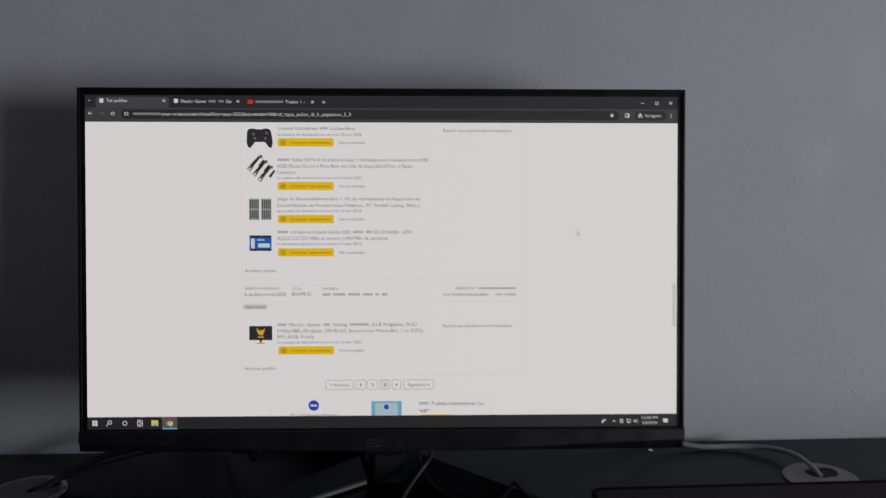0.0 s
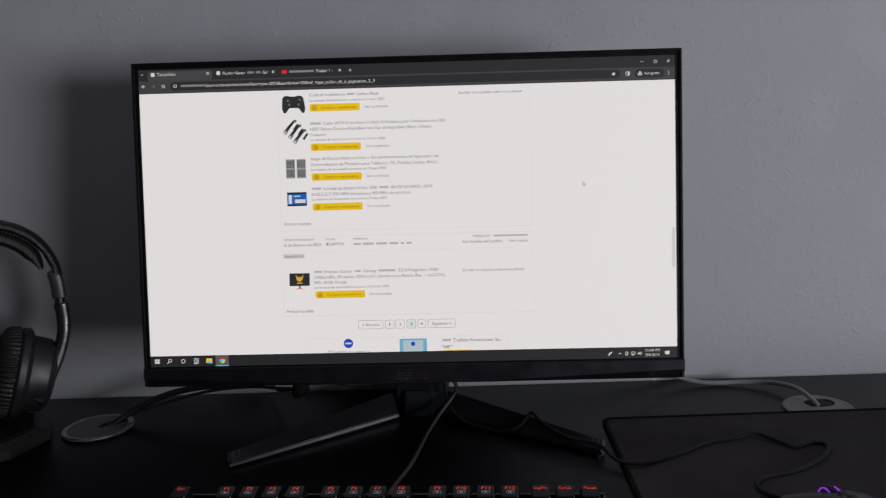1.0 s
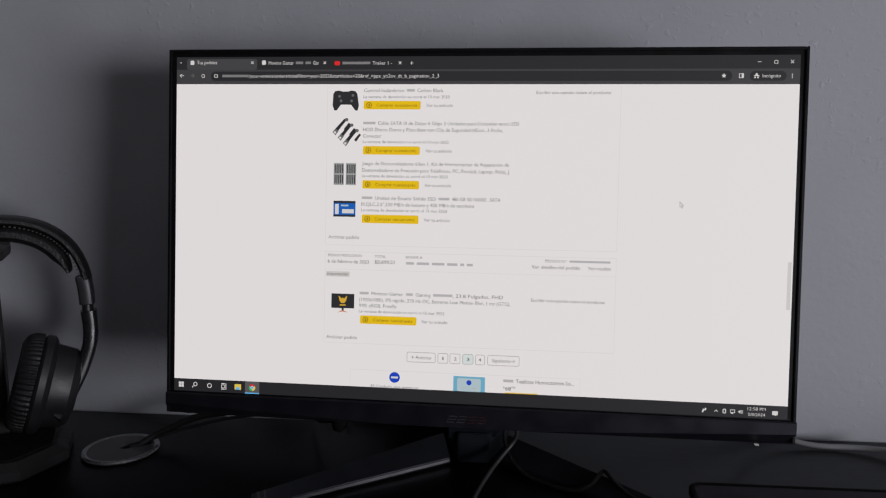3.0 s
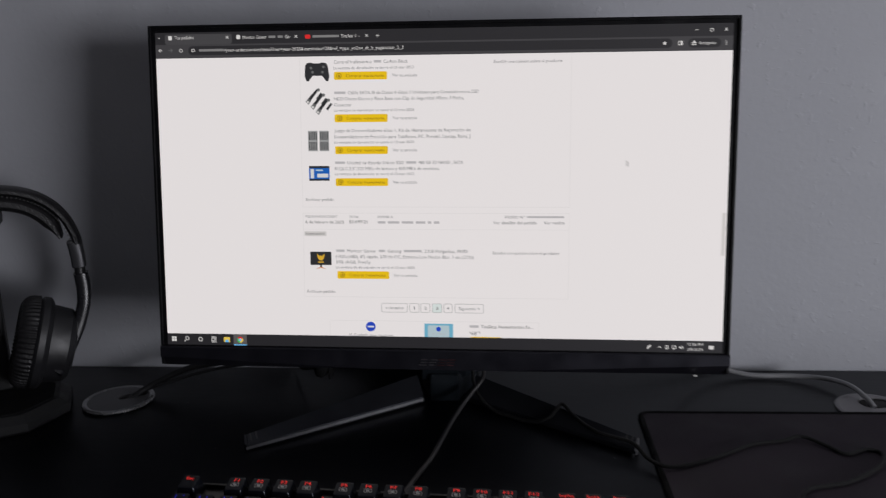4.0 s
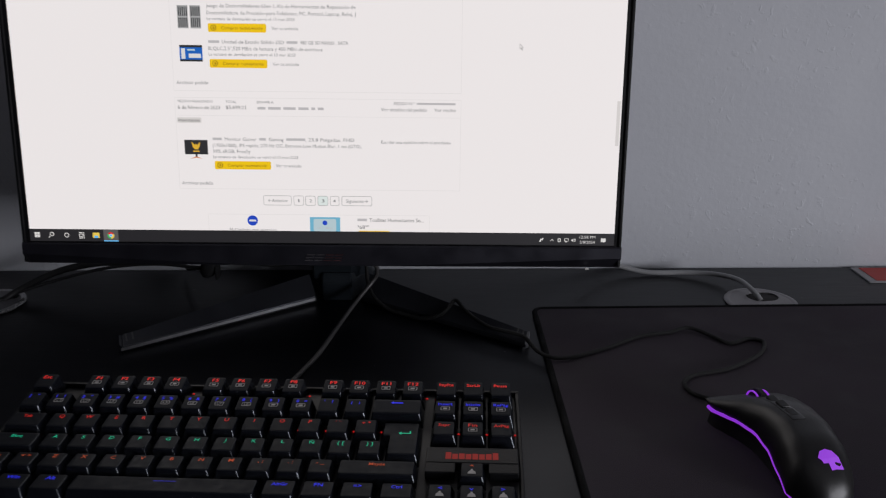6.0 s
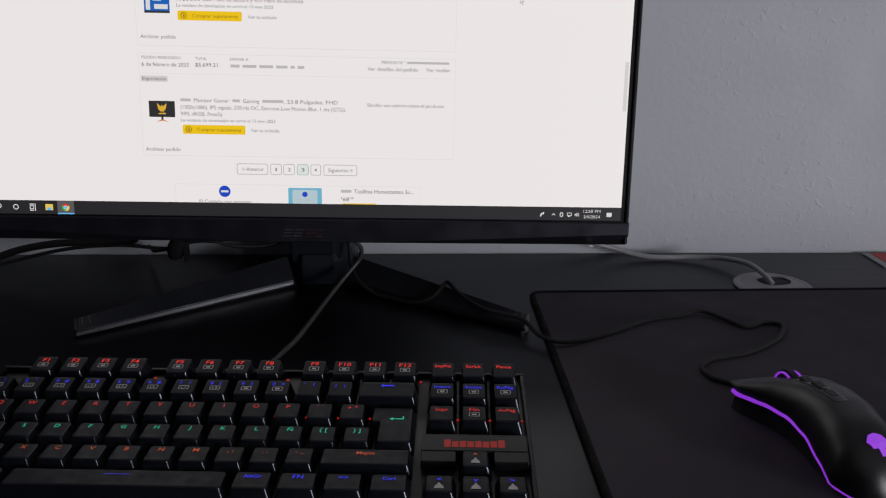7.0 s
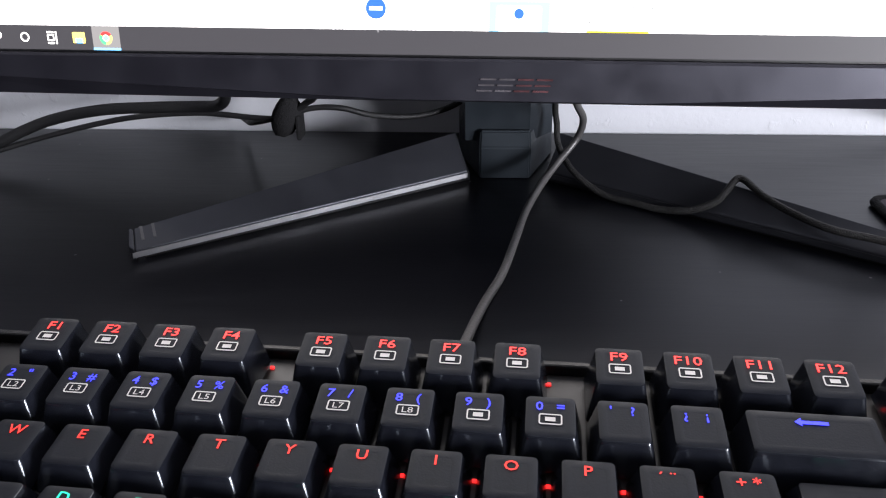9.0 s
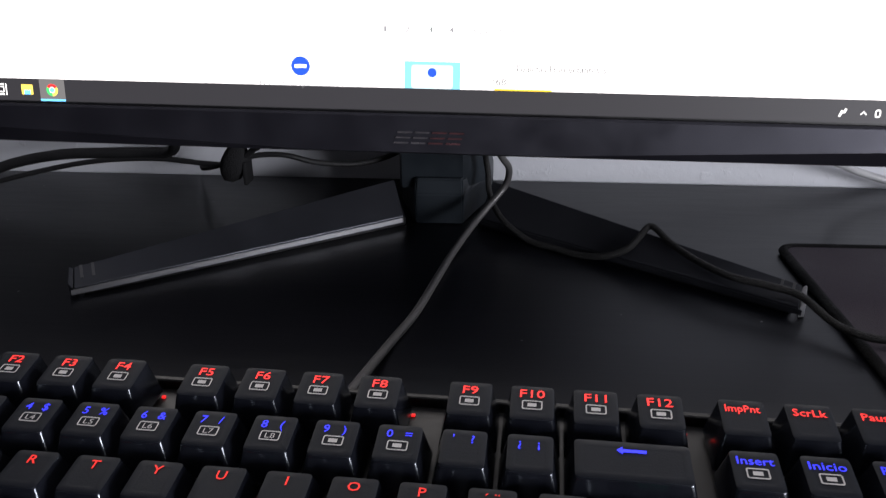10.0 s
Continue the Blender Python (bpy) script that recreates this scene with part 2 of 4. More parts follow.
def setting(name, bm, mat, label, category, m=Matrix()):
    ob = new(name, to_mesh(name, bm, mat))
    ob.matrix_basis = m
    WORLD[ob] = m
    return tagged(ob, label, category, kind="structure")


def box(x0, x1, y0, y1, z0, z1, bevel=0.0, segments=2, bm=None):
    own = bm is None
    bm = bm or bmesh.new()
    made = bmesh.ops.create_cube(bm, size=1.0)["verts"]
    bmesh.ops.transform(bm, verts=made, matrix=Matrix.Translation(((x0 + x1) / 2, (y0 + y1) / 2, (z0 + z1) / 2)) @ Matrix.Diagonal((x1 - x0, y1 - y0, z1 - z0, 1)))
    if bevel and own:
        bmesh.ops.bevel(bm, geom=bm.edges[:], offset=bevel, segments=segments, affect="EDGES", profile=0.5)
    return bm


def prism(outline, z0, z1, bevel=0.0, segments=2):
    """An outline in x, y raised from z0 to z1 (numbers, or functions of x and y)."""
    low = z0 if callable(z0) else (lambda x, y: z0)
    high = z1 if callable(z1) else (lambda x, y: z1)
    bm = bmesh.new()
    a = [bm.verts.new((x, y, low(x, y))) for x, y in outline]
    b = [bm.verts.new((x, y, high(x, y))) for x, y in outline]
    bm.faces.new(a[::-1])
    top = bm.faces.new(b)
    k = len(outline)
    for i in range(k):
        bm.faces.new((a[i], a[(i + 1) % k], b[(i + 1) % k], b[i]))
    bmesh.ops.recalc_face_normals(bm, faces=bm.faces)
    if bevel:
        bmesh.ops.bevel(bm, geom=top.edges[:] + [e for e in bm.edges if abs(e.verts[0].co.z - e.verts[1].co.z) > 1e-6 and (e.verts[0].co.xy - e.verts[1].co.xy).length < 1e-6], offset=bevel, segments=segments, affect="EDGES", profile=0.5)
    return bm


def rounded(x0, y0, x1, y1, r, n=4):
    """The outline of a rectangle with round corners."""
    pts = []
    for cx, cy, a0 in ((x1 - r, y1 - r, 0), (x0 + r, y1 - r, 90), (x0 + r, y0 + r, 180), (x1 - r, y0 + r, 270)):
        for i in range(n + 1):
            a = radians(a0 + 90 * i / n)
            pts.append((cx + r * math.cos(a), cy + r * math.sin(a)))
    return pts


def disc(cx, cy, r, n=32, rx=None):
    return [(cx + (rx or r) * math.cos(2 * math.pi * i / n), cy + r * math.sin(2 * math.pi * i / n)) for i in range(n)]


def spline(points, steps=8):
    """A smooth line through the points."""
    p = [Vector(q) for q in points]
    p = [p[0] * 2 - p[1]] + p + [p[-1] * 2 - p[-2]]
    out = []
    for i in range(1, len(p) - 2):
        for k in range(steps):
            t = k / steps
            a, b, c, d = p[i - 1], p[i], p[i + 1], p[i + 2]
            out.append(0.5 * (2 * b + (c - a) * t + (2 * a - 5 * b + 4 * c - d) * t * t + (3 * b - a - 3 * c + d) * t ** 3))
    return out + [p[-2]]


def sweep(line, section, caps=True, up=Vector((0, 0, 1)), closed=False):
    """A section (function of the share of the way, giving x, y offsets) carried along a line."""
    bm = bmesh.new()
    rings = []
    n = len(line)
    for i, c in enumerate(line):
        ahead = (line[min(i + 1, n - 1)] - line[max(i - 1, 0)]).normalized() if not closed else (line[(i + 1) % n] - line[i - 1]).normalized()
        side = ahead.cross(up)
        side = side.normalized() if side.length > 1e-4 else Vector((1, 0, 0))
        top = side.cross(ahead)
        rings.append([bm.verts.new(c + side * x + top * y) for x, y in section(i / max(1, n - 1))])
    k = len(rings[0])
    for i in range(n if closed else n - 1):
        p, q = rings[i], rings[(i + 1) % n]
        for j in range(k):
            bm.faces.new((p[j], p[(j + 1) % k], q[(j + 1) % k], q[j]))
    if caps and not closed:
        bm.faces.new(rings[0][::-1])
        bm.faces.new(rings[-1])
    return bm


def tube(points, r, sides=10, steps=8):
    ring = [(r * math.cos(2 * math.pi * j / sides), r * math.sin(2 * math.pi * j / sides)) for j in range(sides)]
    return sweep(spline(points, steps), lambda s: ring)


def loft(rings, cap=True):
    bm = bmesh.new()
    vs = [[bm.verts.new(p) for p in ring] for ring in rings]
    k = len(vs[0])
    for a, b in zip(vs, vs[1:]):
        for j in range(k):
            bm.faces.new((a[j], a[(j + 1) % k], b[(j + 1) % k], b[j]))
    if cap:
        bm.faces.new(vs[0][::-1])
        bm.faces.new(vs[-1])
    return bm


# ---- what is written on the screen: left, middle height, right edge, height of capitals, colour, words; [n] is a bar n letters wide ----
RET = "La ventana de devolución se cerró el 13 mar 2023"
BUY, ART, REVIEW = "Comprar nuevamente", "Ver tu artículo", "Escribir una opinión sobre el producto"
LINES = [
    (68, 17, 135, 11, "light", "Tus pedidos"), (306, 19, 470, 11, "light", "Monitor Gamer [4] [3] Gar"), (545, 20, 704, 11, "light", "[16] Trailer 1 -"),
    (152, 60, 852, 11, "light", "[13]/your-orders/orders?timeFilter=year-2023&startIndex=20&ref_=ppx_yo2ov_dt_b_pagination_2_3"), (1814, 61, 1866, 10, "light", "Incógnito"),
    (616, 105, 866, 11, "soft", "Control Inalámbrico [4] Carbon Black"), (615, 125, 886, 9, "soft", RET), (657, 151, 786, 10, "button_text", BUY), (814, 151, 897, 10, "soft", ART), (1153, 111, 1377, 10, "soft", REVIEW),
    (615, 207, 1103, 11, "soft", "[6] Cable SATA III de Datos 6 Gbps 3 Unidades para Conexión entre SSD"), (615, 227, 1053, 11, "soft", "HDD Discos Duros y Placa Base con Clip de Seguridad (45cm, 3 Packs,"), (615, 247, 674, 11, "soft", "Conector"), (615, 265, 886, 9, "soft", RET), (657, 292, 786, 10, "button_text", BUY), (814, 292, 897, 10, "soft", ART),
    (614, 333, 1075, 11, "soft", "Juego de Destornilladores 63en 1, Kit de Herramientas de Reparación de"), (614, 354, 1075, 11, "soft", "Destornilladore de Precisión para Teléfonos, PC, Portátil, Laptop, Reloj, J"), (614, 372, 885, 9, "soft", RET), (657, 399, 785, 10, "button_text", BUY), (813, 399, 896, 10, "soft", ART),
    (614, 441, 1051, 11, "soft", "[5] Unidad de Estado Sólido SSD [5] 480 GB 3D NAND , SATA"), (614, 461, 970, 11, "soft", "III,QLC,2.5\",520 MB/s de lectura y 450 MB/s de escritura"), (614, 479, 885, 9, "soft", RET), (657, 507, 785, 10, "button_text", BUY), (813, 507, 895, 10, "soft", ART),
    (509, 566, 608, 11, "soft", "Archivar pedido"),
    (509, 624, 619, 8, "soft", "PEDIDO REALIZADO"), (508, 643, 641, 11, "text", "6 de febrero de 2023"), (660, 625, 694, 8, "soft", "TOTAL"), (660, 642, 723, 11, "text", "$5,699.21"), (759, 625, 811, 8, "soft", "ENVIAR A"), (759, 644, 971, 11, "text", "[4] [6] [6] [5] [2] [3]"),
    (1193, 625, 1390, 9, "soft", "PEDIDO N.º [19]"), (1152, 644, 1298, 11, "soft", "Ver detalles del pedido"), (1322, 644, 1390, 11, "soft", "Ver recibo"), (508, 683, 575, 10, "text", "Importación"),
    (612, 742, 1066, 11, "soft", "[4] Monitor Gamer [3] Gaming [8], 23.8 Pulgadas, FHD"), (612, 762, 1089, 11, "soft", "(1920x1080), IPS rápido, 270 Hz OC, Extreme Low Motion Blur, 1 ms (GTG),"), (612, 781, 732, 11, "soft", "99% sRGB, FreeSy"), (612, 799, 884, 9, "soft", RET.replace("13", "12")), (657, 826, 784, 10, "button_text", BUY), (812, 826, 894, 10, "soft", ART), (1152, 747, 1375, 10, "soft", REVIEW),
    (507, 884, 607, 11, "soft", "Archivar pedido"), (783, 939, 847, 11, "soft", "←Anterior"), (880.5, 939, 884.5, 10, "soft", "1"), (917, 939, 926, 10, "soft", "2"), (957, 939, 966, 10, "text", "3"), (994, 939, 1003, 10, "soft", "4"), (1036, 939, 1108, 11, "soft", "Siguiente→"),
    (655, 1036, 807, 10, "soft", "El Cuidado que mereces"), (1072, 1001, 1290, 12, "text", "[5] Toallitas Humectantes So..."), (1073, 1022, 1077, 6, "text", "$"), (1079, 1025, 1097, 12, "text", "68"), (1099, 1021, 1110, 6, "text", "50"), (940, 1029, 992, 5, "soft", "[3] [1] [6]"),
    (1805, 1052, 1857, 9, "light", "12:58 PM"), (1806, 1069, 1856, 9, "light", "2/8/2024"),
]

# ---- the keys: row by row; start and width in key units, colour of the legend, legend, boxed second print ----
KEYCAPS = [(0, 0, 1, "red", "Esc", 0)]
KEYCAPS += [(0, 2 + i + 0.5 * (i // 4), 1, "red", "F%d" % (i + 1), 1) for i in range(12)]
KEYCAPS += [(0, 15.25 + i, 1, "red", w, 0) for i, w in enumerate(("ImpPnt", "ScrLk", "Pausa"))]
KEYCAPS += [(1, i, 1, "blue", w, int(0 < i < 11)) for i, w in enumerate(("| °", "1 !", "2 \"", "3 #", "4 $", "5 %", "6 &", "7 /", "8 (", "9 )", "0 =", "' ?", "¿ ¡"))]
KEYCAPS += [(1, 13, 2, "blue", "<--", 0)] + [(1, 15.25 + i, 1, "blue", w, 1) for i, w in enumerate(("Insert", "Inicio", "RePág"))]
KEYCAPS += [(2, 0, 1.5, "dim_red", "Tab", 0)] + [(2, 1.5 + i, 1, "dim_red", w, 0) for i, w in enumerate(("Q", "W", "E", "R", "T", "Y", "U", "I", "O", "P", "´ ¨", "+ *"))]
KEYCAPS += [(2, 15.25 + i, 1, "dim_red", w, int(i == 1)) for i, w in enumerate(("Supr", "Fin", "AvPág"))]
KEYCAPS += [(3, 0, 1.75, "green", "Bloq", 0)] + [(3, 1.75 + i, 1, "green", w, 0) for i, w in enumerate(("A", "S", "D", "F", "G", "H", "J", "K", "L", "Ñ", "{ [", "} ]"))]
KEYCAPS += [(4, 0, 1.25, "orange", "Mayús", 0)] + [(4, 1.25 + i, 1, "orange", w, 0) for i, w in enumerate(("< >", "Z", "X", "C", "V", "B", "N", "M", ", ;", ". :", "- _"))]
KEYCAPS += [(4, 12.25, 2.75, "orange", "Mayús", 0), (4, 16.25, 1, "orange", "^", 2)]
KEYCAPS += [(5, x, w, "blue", t, 0) for x, w, t in ((0, 1.25, "Ctrl"), (1.25, 1.25, "Win"), (2.5, 1.25, "Alt"), (3.75, 6.25, "__"), (10, 1.25, "AltGr"), (11.25, 1.25, "FN"), (12.5, 1.25, "=>"), (13.75, 1.25, "Ctrl"))]
KEYCAPS += [(5, 15.25 + i, 1, "blue", w, 2) for i, w in enumerate(("<", "v", ">"))]


def pieces(words):
    """Splits a line into words to letter and widths of bars, as (start, letters, text or None)."""
    out, at, i = [], 0, 0
    while i < len(words):
        if words[i] == "[" and "]" in words[i:] and words[i + 1:words.index("]", i)].isdigit():
            j = words.index("]", i)
            k = int(words[i + 1:j])
            out.append((at, k, None))
            at, i = at + k, j + 1
        else:
            j = i
            while j < len(words) and not (words[j] == "[" and j + 1 < len(words) and words[j + 1].isdigit()):
                j += 1
            out.append((at, j - i, words[i:j]))
            at, i = at + j - i, j
    return out, at


BODIES = sorted({t.strip() for *_, w in LINES for _, _, t in pieces(w)[0] if t and t.strip()} | {k[4] for k in KEYCAPS} | {sign for k in KEYCAPS for sign in k[4].split()} | {"L%d" % i for i in range(1, 9)})
LETTERS = {}
drafts = []
BOLD = {sign for k in KEYCAPS for sign in [k[4]] + k[4].split()}
for words in BODIES:
    curve = bpy.data.curves.new("lettering", "FONT")
    curve.body, curve.resolution_u, curve.offset = words, 2, 0.006 if words in BOLD else 0.0
    drafts.append((words, new("lettering", curve)))
bpy.context.view_layer.update()
graph = bpy.context.evaluated_depsgraph_get()
for words, ob in drafts:
    me = bpy.data.meshes.new_from_object(ob.evaluated_get(graph))
    LETTERS[words] = (np.array([v.co[:2] for v in me.vertices]).reshape(-1, 2), [tuple(p.vertices) for p in me.polygons])
    curve = ob.data
    bpy.data.objects.remove(ob)
    bpy.data.curves.remove(curve)
    bpy.data.meshes.remove(me)


def lettering(words, x0, x1, base, caps, fold):
    """Flat letters from x0 to x1 on a base line with capitals of that height; fold turns (x, y) into a place."""
    flat, faces = LETTERS[words]
    lo, hi = flat[:, 0].min(), flat[:, 0].max()
    kx, ky = (x1 - x0) / max(1e-6, hi - lo), caps / 0.70
    return [fold(x0 + (x - lo) * kx, base + y * ky) for x, y in flat], faces


def flat_mesh(name, verts, faces, mat):
    me = bpy.data.meshes.new(name)
    me.from_pydata([tuple(v) for v in verts], [], faces)
    me.materials.append(mat)
    return me

# ---- the room ----
WALL = pose(0, 0.1830, 0, 0, 0, -0.73)
X0, X1, Y0, H = -3.20, WIN_X, -4.60, 2.45
setting("wall_back", box(X0 - 0.2, X1 + 0.2, 0.0, 0.15, 0, H), wall_paint, "grey painted plaster wall with a spattered texture", "wall", WALL)
# unseen side and front walls, dark so that the shadows stay deep
setting("wall_left", box(X0 - 0.15, X0, Y0, 0.22, 0, H), low_bounce_paint, "unseen side wall, darkened to cut bounce light", "wall")
setting("wall_front", box(X0 - 0.15, X1 + 0.15, Y0 - 0.15, Y0, 0, H), low_bounce_paint, "unseen wall facing the desk, darkened to cut bounce light", "wall")
bm = box(X1, X1 + 0.15, Y0, WIN_Y0, 0, H)
for y0, y1, z0, z1 in ((WIN_Y1, 0.155, 0, H), (WIN_Y0, WIN_Y1, 0, WIN_Z0), (WIN_Y0, WIN_Y1, WIN_Z1, H)):
    box(X1, X1 + 0.15, y0, y1, z0, z1, bm=bm)
setting("wall_right", bm, low_bounce_paint, "unseen wall with a window opening, darkened to cut bounce light", "wall")
setting("floor", box(X0 - 0.15, X1 + 0.15, Y0 - 0.15, 0.4, -0.1, 0), floor_tile, "beige tiled floor under the desk", "floor")
setting("ceiling", box(X0 - 0.2, X1 + 0.2, Y0 - 0.2, 0.4, H, H + 0.1), ceiling_paint, "unseen ceiling, greyed to cut bounce light", "ceiling")
win = thing("window_1", (X1 + 0.1, (WIN_Y0 + WIN_Y1) / 2, WIN_Z0), "white framed window that lets in daylight", "window", kind="structure")
for y0, y1, z0, z1 in ((WIN_Y0, WIN_Y0 + 0.05, WIN_Z0, WIN_Z1), (WIN_Y1 - 0.05, WIN_Y1, WIN_Z0, WIN_Z1), (WIN_Y0 + 0.05, WIN_Y1 - 0.05, WIN_Z0, WIN_Z0 + 0.05), (WIN_Y0 + 0.05, WIN_Y1 - 0.05, WIN_Z1 - 0.05, WIN_Z1)):
    part("window_frame", box(X1 + 0.08, X1 + 0.12, y0, y1, z0, z1, 0.004), window_white, win)

# ---- the desk ----
TOP = 0.75
desk = thing("desk", (0.05, -0.1, 0), "black wood-grain laminate desk standing against the wall", "desk")
back = lambda x: 0.1805 - 0.0128 * x
part("desktop", prism([(-0.78, -0.42), (0.95, -0.42), (0.95, back(0.95)), (-0.78, back(-0.78))], TOP - 0.028, TOP, 0.0015), desk_black, desk)
for x, y in ((-0.74, -0.38), (0.91, -0.38), (-0.74, 0.13), (0.91, 0.13)):
    part("leg", box(x - 0.025, x + 0.025, y - 0.025, y + 0.025, 0, TOP - 0.028, 0.003), desk_leg_metal, desk)

# ---- cable grommets ----
def grommet(cx, cy, r, hole, cap_mat, turn, lift, label):
    g = thing("cable_grommet", (cx, cy, TOP), label, "cable grommet", "cable grommets in the desk")
    rim = spline([(cx + r * math.cos(a), cy + r * math.sin(a), TOP + 0.0022 * lift) for a in [2 * math.pi * i / 40 for i in range(40)]], 1)[:-1]
    ring = [(0.0032 * math.cos(a) , 0.0022 * lift * math.sin(a)) for a in [2 * math.pi * j / 10 for j in range(10)]]
    part("rim", sweep(rim, lambda s: ring, closed=True), grommet_rim if cap_mat is grommet_cap else grommet_grey, g, smooth=True)
    # cap: a disc with a slot cut through it
    hx, hy, hr, hl = hole
    outer = disc(cx, cy, r - 0.0005, 48)
    bm = bmesh.new()
    dx, dy = math.cos(radians(turn)), math.sin(radians(turn))
    inner = []
    for i in range(48):
        a = 2 * math.pi * i / 48
        px, py = hr * math.cos(a), hr * math.sin(a)
        px += hl if math.cos(a) > 0 else -hl
        inner.append((cx + hx + px * dx - py * dy, cy + hy + px * dy + py * dx))
    o = [bm.verts.new((x, y, TOP + 0.0035 * lift)) for x, y in outer]
    i0 = min(range(48), key=lambda k: (inner[k][0] - outer[0][0]) ** 2 + (inner[k][1] - outer[0][1]) ** 2)
    inner = inner[i0:] + inner[:i0]
    n1 = [bm.verts.new((x, y, TOP + 0.0035 * lift)) for x, y in inner]
    n2 = [bm.verts.new((x, y, TOP + 0.0008)) for x, y in inner]
    for k in range(48):
        j = (k + 1) % 48
        bm.faces.new((o[k], o[j], n1[j], n1[k]))
        bm.faces.new((n1[k], n1[j], n2[j], n2[k]))
    part("cap", bm, cap_mat, g)
    # dark disc on the uncut desktop stands for the shade in the hole
    part("well_shade", prism([(cx + (x - cx) * 0.9, cy + (y - cy) * 0.9) for x, y in disc(cx, cy, r * 0.95, 24)], TOP + 0.0003, TOP + 0.0007), hole_shade, g)
    return g


grommet(-0.3660, 0.0800, 0.0352, (0.012, 0.010, 0.0065, 0.010), grommet_cap, 35, 1.0, "round grey cable grommet with a bright rim, set in the desk")
grommet(0.4380, 0.0700, 0.0335, (0.006, 0.012, 0.0125, 0.004), grommet_grey, 10, 0.62, "silver-grey plastic cable grommet half under the mouse mat")

# ---- the monitor ----
PANEL = Matrix.Translation((0, 0, 0.842)) @ Matrix.Rotation(radians(-6.77), 4, "X") @ Matrix.Rotation(radians(0.96), 4, "Y")
PX = 0.2745e-3
SX, SZ = 0.2635, 0.2965
mon = thing("monitor", (0, 0.12, TOP), "black gaming monitor showing an online order list, on a two-legged stand", "monitor")
# rear shell, tapering to the back
rect = lambda x, z0, z1, y: [(-x, y, z0), (x, y, z0), (x, y, z1), (-x, y, z1)]
bm = loft([rect(0.2698, -0.0185, 0.3027, 0.0085), rect(0.2680, -0.0165, 0.3010, 0.014), rect(0.235, 0.010, 0.272, 0.026), rect(0.150, 0.045, 0.235, 0.046), rect(0.140, 0.055, 0.225, 0.050)])
part("rear_shell", bm, shell_black, mon, m=PANEL)
# frame round the panel: sides and top
for x0, x1, z0, z1, lab in ((-0.2702, -0.2675, -0.0195, 0.3030, ""), (0.2675, 0.2702, -0.0195, 0.3030, ""), (-0.2675, 0.2675, 0.3003, 0.3030, "")):
    part("bezel", box(x0, x1, -0.0014, 0.0085, z0, z1, 0.0006), bezel_black, mon, m=PANEL)
part("panel_border", box(-0.2675, 0.2675, 0.0004, 0.0070, -0.0010, 0.3003), bezel_black, mon, m=PANEL)
# chin with a lower facet that widens to both ends
bm = bmesh.new()
xs = (-0.2702, -0.205, -0.060, 0.060, 0.205, 0.2702)
rows = []
for x in xs:
    k = max(0.0, (abs(x) - 0.04) / 0.23)
    rows.append([bm.verts.new(p) for p in ((x, -0.0022, -0.0012), (x, -0.0030, -0.0025), (x, -0.0030, -0.0208 + 0.0095 * k), (x, 0.0005 + 0.004 * k, -0.0212), (x, 0.0110, -0.0205), (x, 0.0110, -0.0012))])
for a, b in zip(rows, rows[1:]):
    for j in range(6):
        bm.faces.new((a[j], a[(j + 1) % 6], b[(j + 1) % 6], b[j]))
bm.faces.new(rows[0])
bm.faces.new(rows[-1][::-1])
chin = part("chin", bm, chin_black, mon, m=PANEL)
# maker's badge: four pairs of plain slanted metal bars
for i in range(4):
    x = -0.0168 + i * 0.0086
    for dz0, dz1 in ((0.0, 0.0008), (0.0026, 0.0033), (0.0052, 0.0060)):
        bm = box(x, x + 0.0072, -0.0035, -0.0029, -0.0157 + dz0, -0.0157 + dz1)
        for v in bm.verts:
            v.co.x += (v.co.z + 0.0157) * 0.35
        # right half carries a painted red reflection
        part("badge", bm, logo_metal if i < 2 else logo_red_glint, chin, "thin polished badge bar" if i == 0 else "", m=PANEL)
part("power_light", box(0.2385, 0.2415, -0.0020, 0.0010, -0.0222, -0.0213), LED["power"], mon, "small white power light", m=PANEL)

# panel and what it shows
spot = lambda u, v, lift=0.0: ((u - 960) * PX, -lift, (1080 - v) * PX)
screen = attach("screen", flat_mesh("screen", [spot(0, 1080), spot(1920, 1080), spot(1920, 0), spot(0, 0)], [(0, 1, 2, 3)], SHOW["page"]), mon, "lit screen showing a white shopping page", m=PANEL)


def shown(name, outline, color, level=1, label=""):
    return attach(name, flat_mesh(name, [spot(u, v, 0.00006 * level) for u, v in outline], [tuple(range(len(outline)))], SHOW[color]), screen, label, m=PANEL)


def patch(name, u0, v0, u1, v1, color, level=1, r=0.0, label=""):
    return shown(name, rounded(u0, v0, u1, v1, r) if r else [(u0, v0), (u1, v0), (u1, v1), (u0, v1)], color, level, label)


def rim(name, u0, v0, u1, v1, w, color, level=1, r=5.0):
    a, b = rounded(u0, v0, u1, v1, r), rounded(u0 + w, v0 + w, u1 - w, v1 - w, max(0.5, r - w))
    k = len(a)
    me = flat_mesh(name, [spot(u, v, 0.00006 * level) for u, v in a + b], [(i, (i + 1) % k, k + (i + 1) % k, k + i) for i in range(k)], SHOW[color])
    return attach(name, me, screen, m=PANEL)


